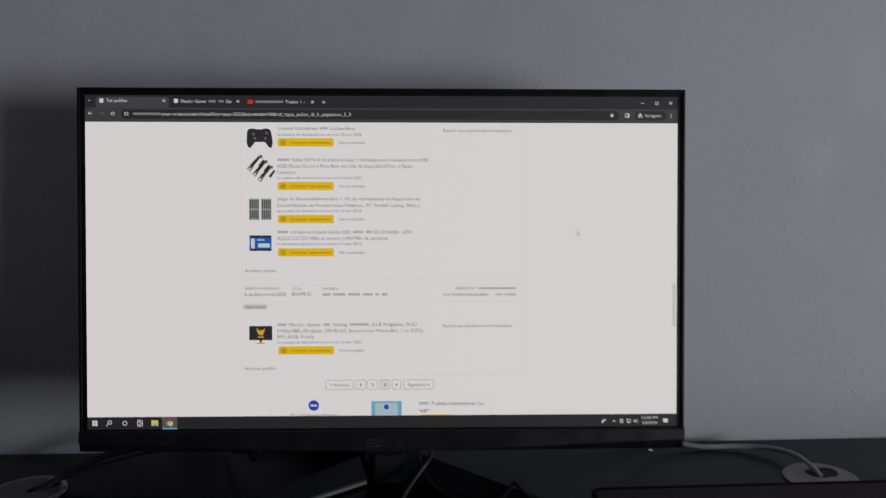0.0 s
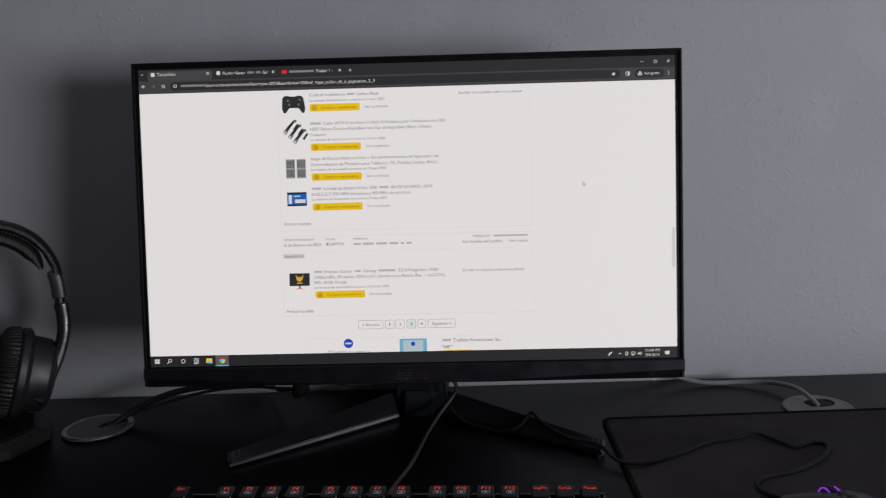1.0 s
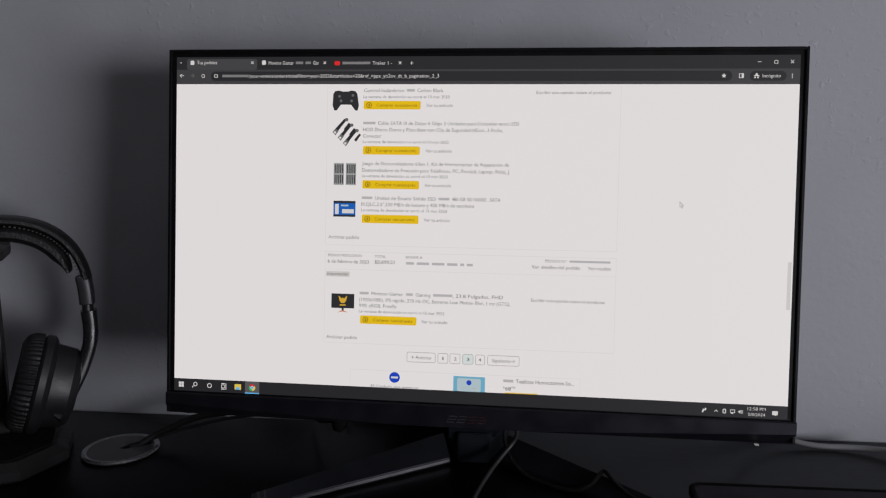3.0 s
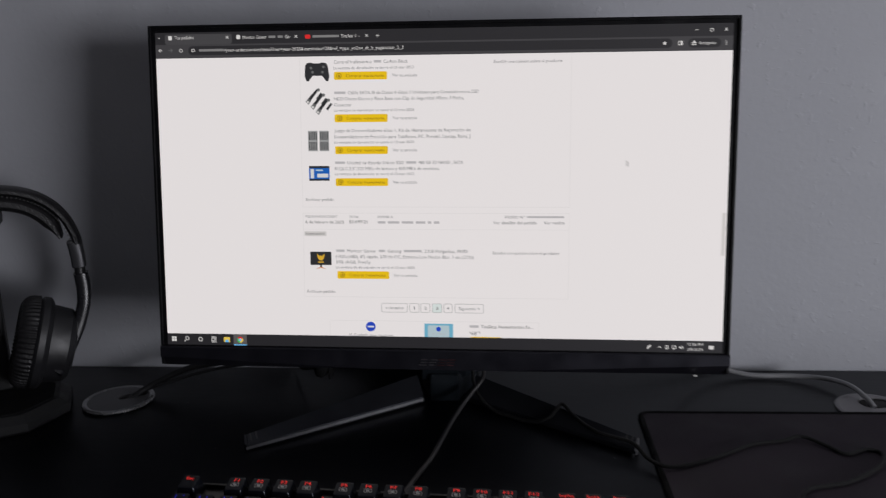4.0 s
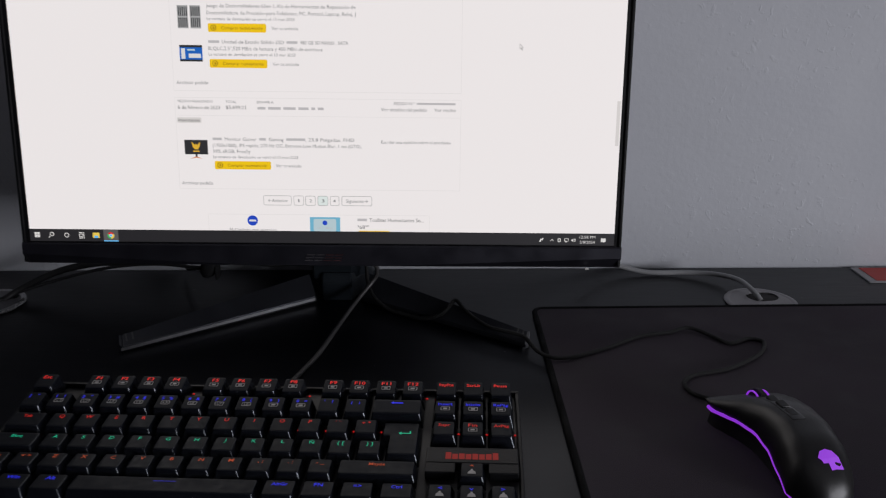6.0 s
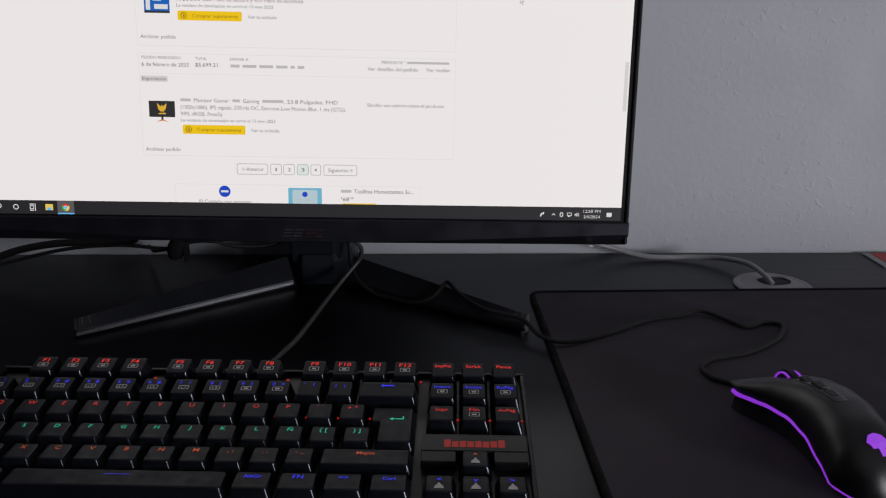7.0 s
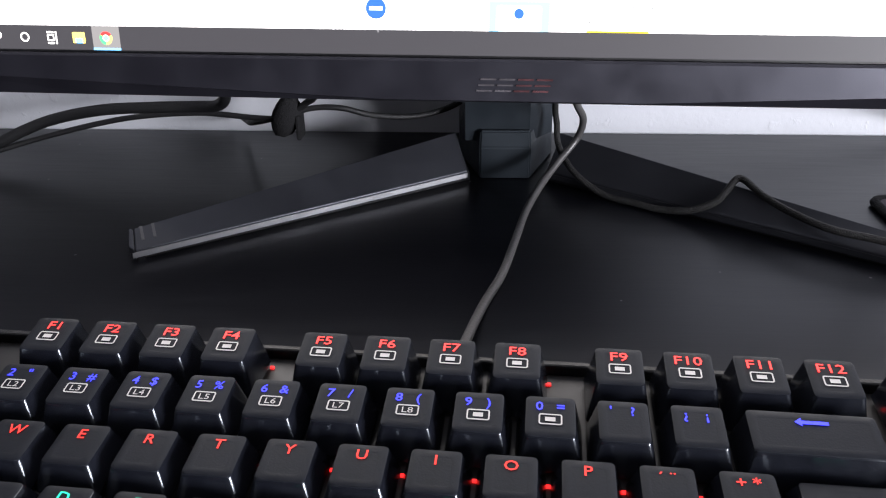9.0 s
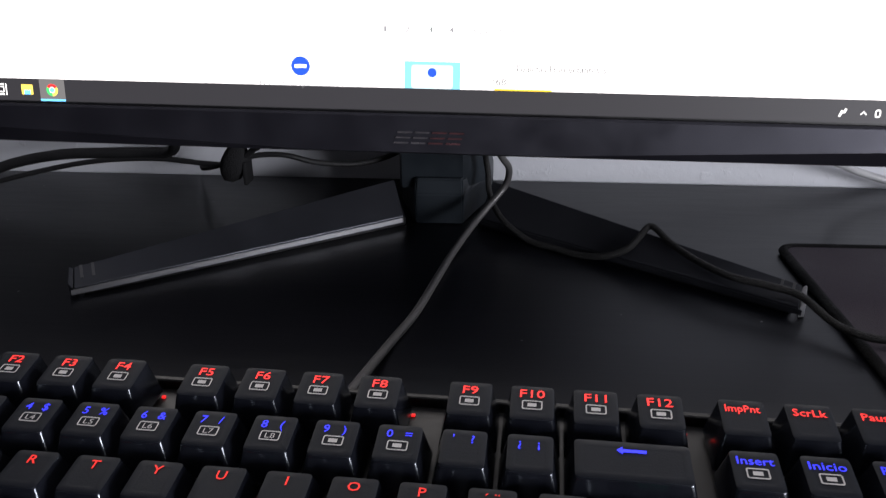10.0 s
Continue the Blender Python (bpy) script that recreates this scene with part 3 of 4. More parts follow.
def script(u0, v, u1, caps, color, words, level=3):
    """One written line, with bars for what is not lettered."""
    bits, total = pieces(words)
    verts, faces = [], []
    for at, k, t in bits:
        if t is None:
            a, b = u0 + (u1 - u0) * (at + 0.1) / total, u0 + (u1 - u0) * (at + k - 0.15) / total
            patch("bar", a, v - caps * 0.36, b, v + caps * 0.36, "bar_pale" if color == "light" else "bar_grey", level)
        elif t.strip():
            lead = len(t) - len(t.lstrip())
            a, b = u0 + (u1 - u0) * (at + lead) / total, u0 + (u1 - u0) * (at + lead + len(t.strip())) / total
            n = len(verts)
            vs, fs = lettering(t.strip(), a, b, 0, caps, lambda x, y: spot(x, v + caps / 2 - y, 0.00006 * level))
            verts += vs
            faces += [tuple(n + q for q in f) for f in fs]
    return attach("text_line", flat_mesh("text_line", verts, faces, SHOW[color]), screen, m=PANEL)


patch("tab_strip", 0, 0, 1920, 40, "bar", 1)
patch("active_tab", 34, 6, 268, 40, "tab", 2, 8)
patch("toolbar", 0, 40, 1920, 86, "toolbar", 1)
patch("address_field", 115, 46, 1728, 76, "field", 2, 14)
patch("incognito_badge", 1778, 47, 1882, 76, "field", 2, 14)
for u, v in ((252, 18), (489, 19), (729, 20), (1897, 20)):
    for a in (45, -45):
        c, s = math.cos(radians(a)), math.sin(radians(a))
        shown("close_mark", [(u + x * c - y * s, v + x * s + y * c) for x, y in ((-6, -1), (6, -1), (6, 1), (-6, 1))], "light", 3)
patch("tab_icon", 46, 11, 59, 25, "light", 3, 3)
patch("tab_icon", 284, 11, 297, 25, "light", 3, 3)
patch("tab_icon", 520, 14, 538, 27, "red", 3, 4)
shown("tab_arrow", [(9, 15), (14, 20), (19, 15), (14, 17.5)], "light", 3)
patch("plus_mark", 760, 19.8, 771, 21.6, "light", 3)
patch("plus_mark", 764.6, 15.3, 766.4, 26, "light", 4)
patch("minimise_mark", 1799, 19.5, 1810, 21, "light", 3)
rim("restore_mark", 1846, 16, 1857, 26, 1.6, "light", 3, 2)
for u in (17, 53):
    d = 1 if u == 17 else -1
    c = "light" if d == 1 else "thumb_mid"
    shown("arrow_mark", [(u - 7 * d, 59), (u - 1 * d, 53), (u + 1 * d, 54.5), (u - 3.5 * d, 58.2), (u + 7 * d, 58.2), (u + 7 * d, 60), (u - 3.5 * d, 60), (u + 1 * d, 63.5), (u - 1 * d, 65)], c, 3)
rim("reload_mark", 83, 54, 95, 66, 1.8, "light", 3, 6)
rim("site_mark", 126, 55, 138, 65, 1.8, "light", 3, 2)
shown("star_mark", [(1704 + (7.5 if i % 2 == 0 else 3.4) * math.sin(math.pi * i / 5), 61 - (7.5 if i % 2 == 0 else 3.4) * math.cos(math.pi * i / 5)) for i in range(10)], "light", 3)
rim("panel_mark", 1747, 54, 1761, 68, 2, "light", 3, 2)
patch("panel_mark", 1754.5, 56, 1759, 66, "light", 3)
shown("hat_mark", [(1789, 60), (1793, 60), (1794.5, 54), (1799.5, 54), (1801, 60), (1805, 60), (1805, 62), (1789, 62)], "light", 3)
for d in (-4, 4):
    shown("hat_mark", disc(1797 + d, 66, 2.8, 12), "light", 3)
for d in (-5, 0, 5):
    shown("menu_dot", disc(1898, 62 + d, 1.6, 8), "light", 3)

# page cards, buttons and thumbnails
for v in (591, 612, 902, 985):
    patch("card_line", 500 if v != 985 else 586, v, 1407 if v != 985 else 1309, v + 1.2, "line", 1)
for u, v0, v1 in ((499, 92, 591), (1406, 92, 591), (499, 612, 902), (1406, 612, 902), (586, 985, 1040), (1308, 985, 1040)):
    patch("card_line", u, v0, u + 1, v1, "line", 2)
patch("card_line", 500, 668, 1407, 669, "line", 2)
patch("label_chip", 503, 675, 580, 692, "chip", 1, 3)
for v in (151, 292, 399, 507, 826):
    patch("buy_button", 616, v - 13, 796, v + 13, "yellow", 1, 4)
    rim("buy_mark", 624, v - 9, 642, v + 9, 2.2, "button_text", 3, 9)
    patch("buy_mark", 631, v - 3, 636, v + 4, "button_text", 3)
pad = [(0, 10), (6, 2), (20, 0), (30, 3), (50, 3), (60, 0), (74, 2), (80, 10), (86, 46), (82, 62), (74, 62), (60, 44), (26, 44), (12, 62), (4, 62), (-2, 46)]
shown("product_picture", [(518 + x * 0.96, 106 + y) for x, y in pad], "thumb_dark", 2, "dark game controller picture")
for x, y in ((538, 124), (577, 138), (543, 138), (581, 121)):
    shown("product_picture", disc(x, y, 4.5, 12), "thumb_mid", 3)
for k in range(3):
    ox, oy = 515 + k * 17, 196 + k * 17
    shown("product_picture", [(ox + 12, oy + 28), (ox + 40, oy - 2), (ox + 50, oy - 2), (ox + 20, oy + 36)], "thumb_dark", 2)
    shown("product_picture", [(ox + 2, oy + 40), (ox + 12, oy + 28), (ox + 22, oy + 36), (ox + 12, oy + 50)], "thumb_mid", 3)
    shown("product_picture", disc(ox + 47, oy + 1, 5.5, 12), "thumb_mid", 4)
    shown("product_picture", disc(ox + 10, oy + 41, 4.0, 12), "light", 4)
    shown("product_picture", [(ox + 38, oy + 30), (ox + 54, oy + 10), (ox + 60, oy + 14), (ox + 44, oy + 36)], "thumb_dark", 2)
for u in (523, 562):
    patch("product_picture", u, 333, u + 33, 402, "thumb_pale", 2)
    for k in range(5):
        for j in range(2):
            patch("product_picture", u + 3 + k * 6, 337 + j * 33, u + 6.5 + k * 6, 365 + j * 33, "thumb_dark", 3)
patch("product_picture", 524, 452, 595, 502, "thumb_blue", 2)
patch("product_picture", 524, 452, 595, 459, "thumb_dark", 3)
patch("product_picture", 524, 496, 595, 502, "thumb_dark", 3)
patch("product_picture", 529, 462, 541, 494, "light", 3)
patch("product_picture", 552, 478, 590, 491, "light", 3)
patch("product_picture", 548, 464, 572, 469, "pale", 3)
patch("product_picture", 522, 746, 596, 792, "thumb_dark", 2)
shown("product_picture", [(545, 752), (556, 762), (559, 757), (562, 762), (573, 752), (570, 768), (564, 776), (554, 776), (548, 768)], "gold", 3)
patch("product_picture", 549, 780, 569, 784, "gold", 3)
patch("product_picture", 556, 792, 562, 801, "thumb_dark", 2)
shown("product_picture", [(540, 806), (557, 799), (561, 799), (578, 806), (559, 802.5)], "orange", 3)
for u0, u1, c in ((768, 859, None), (866, 899, None), (904, 937, None), (944, 978, "teal_tint"), (984, 1014, None), (1022, 1121, None)):
    if c:
        patch("page_button", u0, 923, u1, 955, c, 1, 5)
    rim("page_button", u0, 923, u1, 955, 1.4, "rim", 2, 6)
shown("round_badge", disc(730, 1006, 17, 28), "blue", 2, "round dark blue badge")
patch("round_badge", 719, 1003, 741, 1009, "light", 3)
patch("product_picture", 917, 993, 1016, 1040, "cyan", 2)
shown("product_picture", rounded(929, 999, 1003, 1040, 5), "pale", 3)
shown("product_picture", disc(966, 1012, 8, 18), "blue", 4)
patch("price_button", 1077, 1037.5, 1178, 1040, "yellow", 2)
patch("scroll_bar", 1905, 610, 1916, 752, "chip", 1)
shown("cursor", [(1588, 436), (1588, 454), (1592, 450), (1595, 457), (1598, 456), (1595, 449), (1601, 449)], "rim", 2)
shown("cursor", [(1589.2, 439), (1589.2, 451), (1592, 448), (1595.6, 454.5), (1596.4, 454), (1593.3, 447.5), (1597.5, 447.5)], "page", 3)

# task bar
patch("task_bar", 0, 1040, 1920, 1080, "taskbar", 1)
patch("active_task", 240, 1040, 288, 1080, "task_active", 2)
patch("active_task", 240, 1076.5, 288, 1080, "sky", 3)
for du, dv in ((0, 0), (9, 0), (0, 9), (9, 9)):
    patch("start_mark", 15.5 + du, 1051 + dv, 23.5 + du, 1059 + dv, "light", 2)
rim("search_mark", 65, 1050, 79, 1064, 2.4, "light", 2, 7)
shown("search_mark", [(65, 1062), (67, 1064), (62, 1069.5), (60, 1067.5)], "light", 2)
rim("ring_mark", 112, 1052, 128, 1068, 2.4, "light", 2, 8)
rim("task_view_mark", 160, 1055, 172, 1066, 2, "light", 2, 1)
for v in (1050, 1068):
    patch("task_view_mark", 160, v, 172, v + 3, "light", 2)
patch("task_view_mark", 174.5, 1050, 177, 1071, "light", 2)
patch("folder_mark", 205, 1051, 227, 1069, "folder", 2, 1.5)
patch("folder_mark", 210, 1061, 222, 1069, "sky", 3)
for k, c in enumerate(("red", "folder", "green")):
    fan = [(264, 1060)] + [(264 + 11 * math.sin(radians(a)), 1060 - 11 * math.cos(radians(a))) for a in range(-60 + 120 * k, 61 + 120 * k, 15)]
    shown("browser_mark", fan, c, 4)
shown("browser_mark", disc(264, 1060, 5.6, 16), "light", 5)
shown("browser_mark", disc(264, 1060, 4.3, 16), "sky", 6)
shown("tray_mark", [(1672, 1069), (1676, 1058), (1680, 1060), (1682, 1055), (1686, 1057), (1683, 1064), (1679, 1063), (1676, 1070)], "light", 2)
shown("tray_mark", [(1708, 1065), (1714, 1059), (1720, 1065), (1718, 1066), (1714, 1062), (1710, 1066)], "light", 2)
rim("tray_mark", 1733, 1056, 1743, 1070, 2.6, "light", 2, 4)
rim("tray_mark", 1755, 1057, 1769, 1067, 1.8, "light", 2, 1)
patch("tray_mark", 1758, 1067, 1764, 1070, "light", 2)
shown("tray_mark", [(1778, 1061), (1781, 1061), (1785, 1057), (1785, 1069), (1781, 1065), (1778, 1065)], "light", 2)
rim("tray_mark", 1787, 1058, 1792, 1068, 1.5, "light", 2, 2.4)
shown("notice_mark", [(1876, 1056), (1892, 1056), (1892, 1068), (1888, 1068), (1884, 1071), (1884, 1068), (1876, 1068)], "light", 2)
for line in LINES:
    script(*line)

# stand: neck, foot block and two splayed legs
octo = lambda h, d, y0, z: [(-0.0258 * h, y0 + 0.001, z), (0.0130 * h, y0, z), (0.0275 * h, y0 + 0.020, z), (0.0275 * h, y0 + d - 0.01, z), (0.018 * h, y0 + d, z), (-0.018 * h, y0 + d, z), (-0.0275 * h, y0 + d - 0.01, z), (-0.0275 * h, y0 + 0.004, z)]
bm = loft([octo(1.0, 0.060, 0.0917, 0.7720), octo(1.0, 0.060, 0.0917, 0.7960), octo(1.02, 0.060, 0.0897, 0.7985), octo(1.02, 0.052, 0.0827, 0.885), octo(1.0, 0.048, 0.0680, 0.985)])
part("neck", bm, stand_black, mon)
bm = loft([[(x, y, z) for x, y in ((-0.0170, 0.0852), (0.0135, 0.0852), (0.0290, 0.132), (0.0320, 0.168), (-0.0330, 0.168), (-0.0310, 0.132))] for z in (0.7505, 0.7700)] + [[(x, y, 0.7795) for x, y in ((-0.0162, 0.0880), (0.0130, 0.0880), (0.0268, 0.132), (0.0295, 0.164), (-0.0305, 0.164), (-0.0288, 0.132))]])
bmesh.ops.recalc_face_normals(bm, faces=bm.faces)
bmesh.ops.bevel(bm, geom=bm.edges[:], offset=0.0009, segments=2, affect="EDGES")
part("foot_block", bm, stand_black, mon)
part("mount", box(-0.05, 0.05, 0.050, 0.112, 0.93, 1.03, 0.004), stand_black, mon)
for side in (-1, 1):
    ends = {(side * 0.1810, -0.0320): 0.7555, (side * 0.1845, -0.0230): 0.7640, (side * 0.0320, 0.1010): 0.7745, (side * 0.0240, 0.0800): 0.7575}
    plan = list(ends)
    # the top leans forward: fitted plane through its corners
    fitted = np.linalg.lstsq(np.array([(x, y, 1) for x, y in plan]), np.array([ends[p] for p in plan]), rcond=None)[0]
    rise = lambda x, y: float(fitted[0] * x + fitted[1] * y + fitted[2])
    leg = part("stand_leg", prism(plan, lambda x, y: rise(x, y) - 0.0036, rise, 0.0006), leg_slate, mon)
    a, b = Vector((side * 0.1812, -0.0327, 0)), Vector((side * 0.0240, 0.0792, 0))
    bm = bmesh.new()
    vs = [bm.verts.new((p.x, p.y, rise(p.x, p.y) + dz)) for dz in (-0.0034, -0.0006) for p in (a, b)]
    off = Vector((0.0012 * side * 0.6, -0.0010, 0))
    ws = [bm.verts.new(v.co + off) for v in vs]
    for f in ((vs[0], vs[1], vs[3], vs[2]), (ws[0], ws[1], ws[3], ws[2]), (vs[0], vs[1], ws[1], ws[0]), (vs[2], vs[3], ws[3], ws[2]), (vs[0], vs[2], ws[2], ws[0]), (vs[1], vs[3], ws[3], ws[1])):
        bm.faces.new(f)
    # lit and shaded strip by colour: pale on the left, slate on the right
    part("leg_trim", bm, lit_trim if side == -1 else leg_slate, leg, "edge strip with its window shine put into the colour" if side == -1 else "")
    under = [(side * 0.1780, -0.0285), (side * 0.1810, -0.0245), (side * 0.0305, 0.0980), (side * 0.0230, 0.0830)]
    part("leg_base", prism(under, TOP + 0.0003, lambda x, y: rise(x, y) - 0.0037), bezel_black, leg)
    bm = prism([(side * 0.1845, -0.0312), (side * 0.1868, -0.0232), (side * 0.1844, -0.0234), (side * 0.1813, -0.0322)], TOP + 0.0004, lambda x, y: rise(x, y) - 0.0004, 0.0004)
    # pale colour stands for light on the right cap; the left stays slate
    part("tip_cap", bm, lit_tip if side == 1 else leg_slate, leg, "end cap coloured pale as if lit by the window" if side == 1 else "")
    for k in range(2):
        t0 = 0.012 + 0.024 * k
        c = Vector((side * (0.1825 - t0 * 0.19), -0.0255 + t0 * 0.145, 0))
        d = Vector((side * 0.0100, 0.0200, 0)).normalized()
        n = Vector((d.y, -d.x, 0))
        pts = [c + d * s * 0.0030 + n * w * 0.0007 for s, w in ((-1, -1), (1, -1), (1, 1), (-1, 1))]
        # thin raised strip, coloured with the slot's sheen
        part("leg_slot", prism([(p.x, p.y) for p in pts], lambda x, y: rise(x, y) + 0.0001, lambda x, y: rise(x, y) + 0.0005), slot_sheen, leg)

# ---- the keyboard ----
U = 0.01905
KB_YAW, KB_TILT = -3.42, 7.27
KB_TURN = Matrix.Rotation(radians(KB_YAW), 4, "Z") @ Matrix.Rotation(radians(KB_TILT), 4, "X")
KB = Matrix.Translation((-0.2016, -0.2691, 0.7586)) @ KB_TURN
kb = thing("keyboard", (-0.02, -0.22, TOP), "black mechanical keyboard with red, blue and green lit legends", "keyboard")
KW, KD = 18.25 * U + 0.008, 6.2 * U + 0.008
part("case", box(0, KW, 0, KD, -0.0078, 0.0042, 0.0015), case_black, kb, m=KB)
part("switch_plate", box(0.003, KW - 0.003, 0.003, KD - 0.003, 0.0042, 0.0052, 0.0003), plate_black, kb, m=KB)
for x0, x1, y0, y1 in ((0, KW, KD - 0.0026, KD), (0, KW, 0, 0.0026), (0, 0.0026, 0.0026, KD - 0.0026), (KW - 0.0026, KW, 0.0026, KD - 0.0026)):
    part("case_rim", box(x0, x1, y0, y1, 0.0041, 0.0085, 0.0007), case_black, kb, m=KB)
for x in (0.03, KW - 0.05):
    part("foot", box(x, x + 0.02, KD - 0.016, KD - 0.006, -0.0222, -0.0076, 0.001), case_black, kb, m=KB)

CAP_H = {0: 0.0124, 1: 0.0104, 2: 0.0082, 3: 0.0070, 4: 0.0075, 5: 0.0071}
CAP_TILT = {0: -0.10, 1: -0.07, 2: -0.01, 3: 0.05, 4: 0.10, 5: 0.10}
CAP_BASE = 0.0070
top_of = lambda row, y: CAP_H[row] - CAP_TILT[row] * y


def softened(poly, r, steps=4):
    """The polygon with each corner rounded by r."""
    out = []
    for i, c in enumerate(poly):
        a, b = (poly[i - 1] - c).normalized() * r, (poly[(i + 1) % len(poly)] - c).normalized() * r
        for k in range(steps + 1):
            t = k / steps
            out.append(c + a * (1 - t) ** 2 + b * t ** 2)
    return out


def keycap(outline, row):
    """A tapered cap on an outline about its middle, with rounded corners and a leaning, slightly hollow top."""
    n = len(outline)
    base = [Vector(p) for p in outline]

    def shrunk(k, extra=0.0):
        ends = []
        for i, c in enumerate(base):
            e1, e2 = (c - base[i - 1]).normalized(), (base[(i + 1) % n] - c).normalized()
            n1, n2 = Vector((-e1.y, e1.x)), Vector((-e2.y, e2.x))
            inset = lambda q: (0.0024 if abs(q.x) > 0.5 else (0.0032 if q.y > 0 else 0.0012)) * k + extra
            ends.append(c + n1 * inset(n1) + n2 * inset(n2))
        return ends

    rings = [(softened(base, 0.0011), lambda y: 0.0), (softened(shrunk(0.92), 0.0015), lambda y: 0.92 * top_of(row, y)), (softened(shrunk(0.985), 0.0015), lambda y: top_of(row, y) - 0.00020),
             (softened(shrunk(1.0, 0.0004), 0.0014), lambda y: top_of(row, y)), (softened(shrunk(1.0, 0.0024), 0.0011), lambda y: top_of(row, y) - 0.00015)]
    bm = bmesh.new()
    vs = [[bm.verts.new((p.x, p.y, z(p.y))) for p in ring] for ring, z in rings]
    k = len(vs[0])
    for lo, hi in zip(vs, vs[1:]):
        for i in range(k):
            f = bm.faces.new((lo[i], lo[(i + 1) % k], hi[(i + 1) % k], hi[i]))
            f.material_index = 1 if hi is vs[4] or hi is vs[3] else 0
    bm.faces.new(vs[0][::-1])
    bm.faces.new(vs[4]).material_index = 1
    me = to_mesh("key", bm, key_black, True, 45)
    me.materials.append(key_top)
    me.polygons[len(me.polygons) - 1].use_smooth = False
    return me


CAPS = {}
SPOTS = {}
for row, x0, w, color, words, boxed in KEYCAPS:
    r = min(5, int(row))
    if (r, w) not in CAPS:
        hw, hd = w * U / 2 - 0.0006, U / 2 - 0.0006
        CAPS[r, w] = keycap([(-hw, -hd), (hw, -hd), (hw, hd), (-hw, hd)], r)
    cx, cy = 0.004 + (x0 + w / 2) * U, 0.004 + (5.65 - row) * U
    m = KB @ Matrix.Translation((cx, cy, CAP_BASE))
    key = attach("key", CAPS[r, w], kb, m=m)
    size = 0.0031 if len(words) <= 3 and w < 1.5 else 0.0027
    natural = np.ptp(LETTERS[words][0][:, 0]) * size / 0.70
    wide = min(0.0100, natural * (1.25 if boxed else 1.1))
    if words == "__":
        wide = 0.014
    lz = lambda x, y: (x, y, top_of(r, y) + 0.00012)
    if words == "<--":
        shape = [(-0.0044, 0.0044), (-0.0026, 0.0058), (-0.0026, 0.0049), (0.0040, 0.0049), (0.0040, 0.0038), (-0.0026, 0.0038), (-0.0026, 0.0030)]
        attach("legend", flat_mesh("legend", [lz(*p) for p in shape], [tuple(range(7))], LED[color]), key, "glowing blue arrow", m=m)
        continue
    if r == 1 and w == 1 and " " in words:
        vs, fs = [], []
        for k, sign in enumerate(words.split()):
            each = min(0.0027, np.ptp(LETTERS[sign][0][:, 0]) * 0.0030 / 0.70)
            a, b = lettering(sign, -0.0033 + 0.0056 * k - 0.3 * each, -0.0033 + 0.0056 * k + 0.7 * each, 0.0029, 0.0028, lz)
            fs += [tuple(len(vs) + q for q in f) for f in b]
            vs += a
    else:
        vs, fs = lettering(words, -wide / 2, wide / 2, 0.0029 if words != "__" else 0.0044, size, lz)
    attach("legend", flat_mesh("legend", vs, fs, LED[color]), key, "glowing %s legend" % color.replace("dim_", ""), m=m)
    if boxed:
        layer = "L" + words[0] if r == 1 and words[0] in "12345678" else ""
        if (r, boxed, layer) not in CAPS:
            if boxed == 2:
                vs = [lz(x, y) for x, y in ((-0.0026, -0.0030), (0.0026, -0.0030), (0.0020, -0.0006), (0.0008, 0.0002), (0.0006, 0.0016), (-0.0006, 0.0016), (-0.0008, 0.0002), (-0.0020, -0.0006))]
                fs = [tuple(range(8))]
            else:
                a, b = rounded(-0.0031, -0.0019, 0.0031, 0.0017, 0.0006, 2), rounded(-0.0027, -0.0015, 0.0027, 0.0013, 0.0003, 2)
                k = len(a)
                vs = [lz(*p) for p in a + b]
                fs = [(i, (i + 1) % k, k + (i + 1) % k, k + i) for i in range(k)]
                if layer:
                    more, faces = lettering(layer, -0.0015, 0.0015, -0.0010, 0.0019, lz)
                else:
                    more, faces = [lz(x, y) for x, y in ((-0.0014, -0.0008), (0.0013, -0.0008), (0.0013, 0.0006), (-0.0014, 0.0006))], [(0, 1, 2, 3)]
                fs += [tuple(len(vs) + q for q in f) for f in faces]
                vs += more
            CAPS[r, boxed, layer] = flat_mesh("printed_icon", vs, fs, print_white)
        attach("printed_icon", CAPS[r, boxed, layer], key, m=m)
    spot_color = "spot_red" if "red" in color or color == "orange" else ("spot_blue" if color == "blue" else "spot_green")
    if spot_color not in SPOTS:
        SPOTS[spot_color] = to_mesh("led", box(-0.0006, 0.0006, -0.0004, 0.0004, 0, 0.0007), LED[spot_color])
    if spot_color == "spot_red" and (r == 2 or words in ("F4", "F8", "F12")):
        attach("led", SPOTS[spot_color], kb, m=KB @ Matrix.Translation((cx + w * U / 2, cy + 0.0068, 0.0052)))
# tall return key with its step
e = 0.0006
x0, x1, xs = 13.5 * U + e, 15 * U - e, 13.75 * U + e
mid = 14.375 * U
outline = [(xs - mid, -U + e), (x1 - mid, -U + e), (x1 - mid, U - e), (x0 - mid, U - e), (x0 - mid, e), (xs - mid, e)]
m = KB @ Matrix.Translation((0.004 + mid, 0.004 + 3.15 * U, CAP_BASE))
key = attach("key", keycap(outline, 3), kb, m=m)
arrow = [(-0.0040, 0.0060), (-0.0018, 0.0075), (-0.0018, 0.0064), (0.0036, 0.0064), (0.0036, 0.0085), (0.0044, 0.0085), (0.0044, 0.0056), (-0.0018, 0.0056), (-0.0018, 0.0045)]
attach("legend", flat_mesh("legend", [(x, y, top_of(3, y) + 0.00012) for x, y in arrow], [tuple(range(9))], LED["green"]), key, "glowing green arrow", m=m)
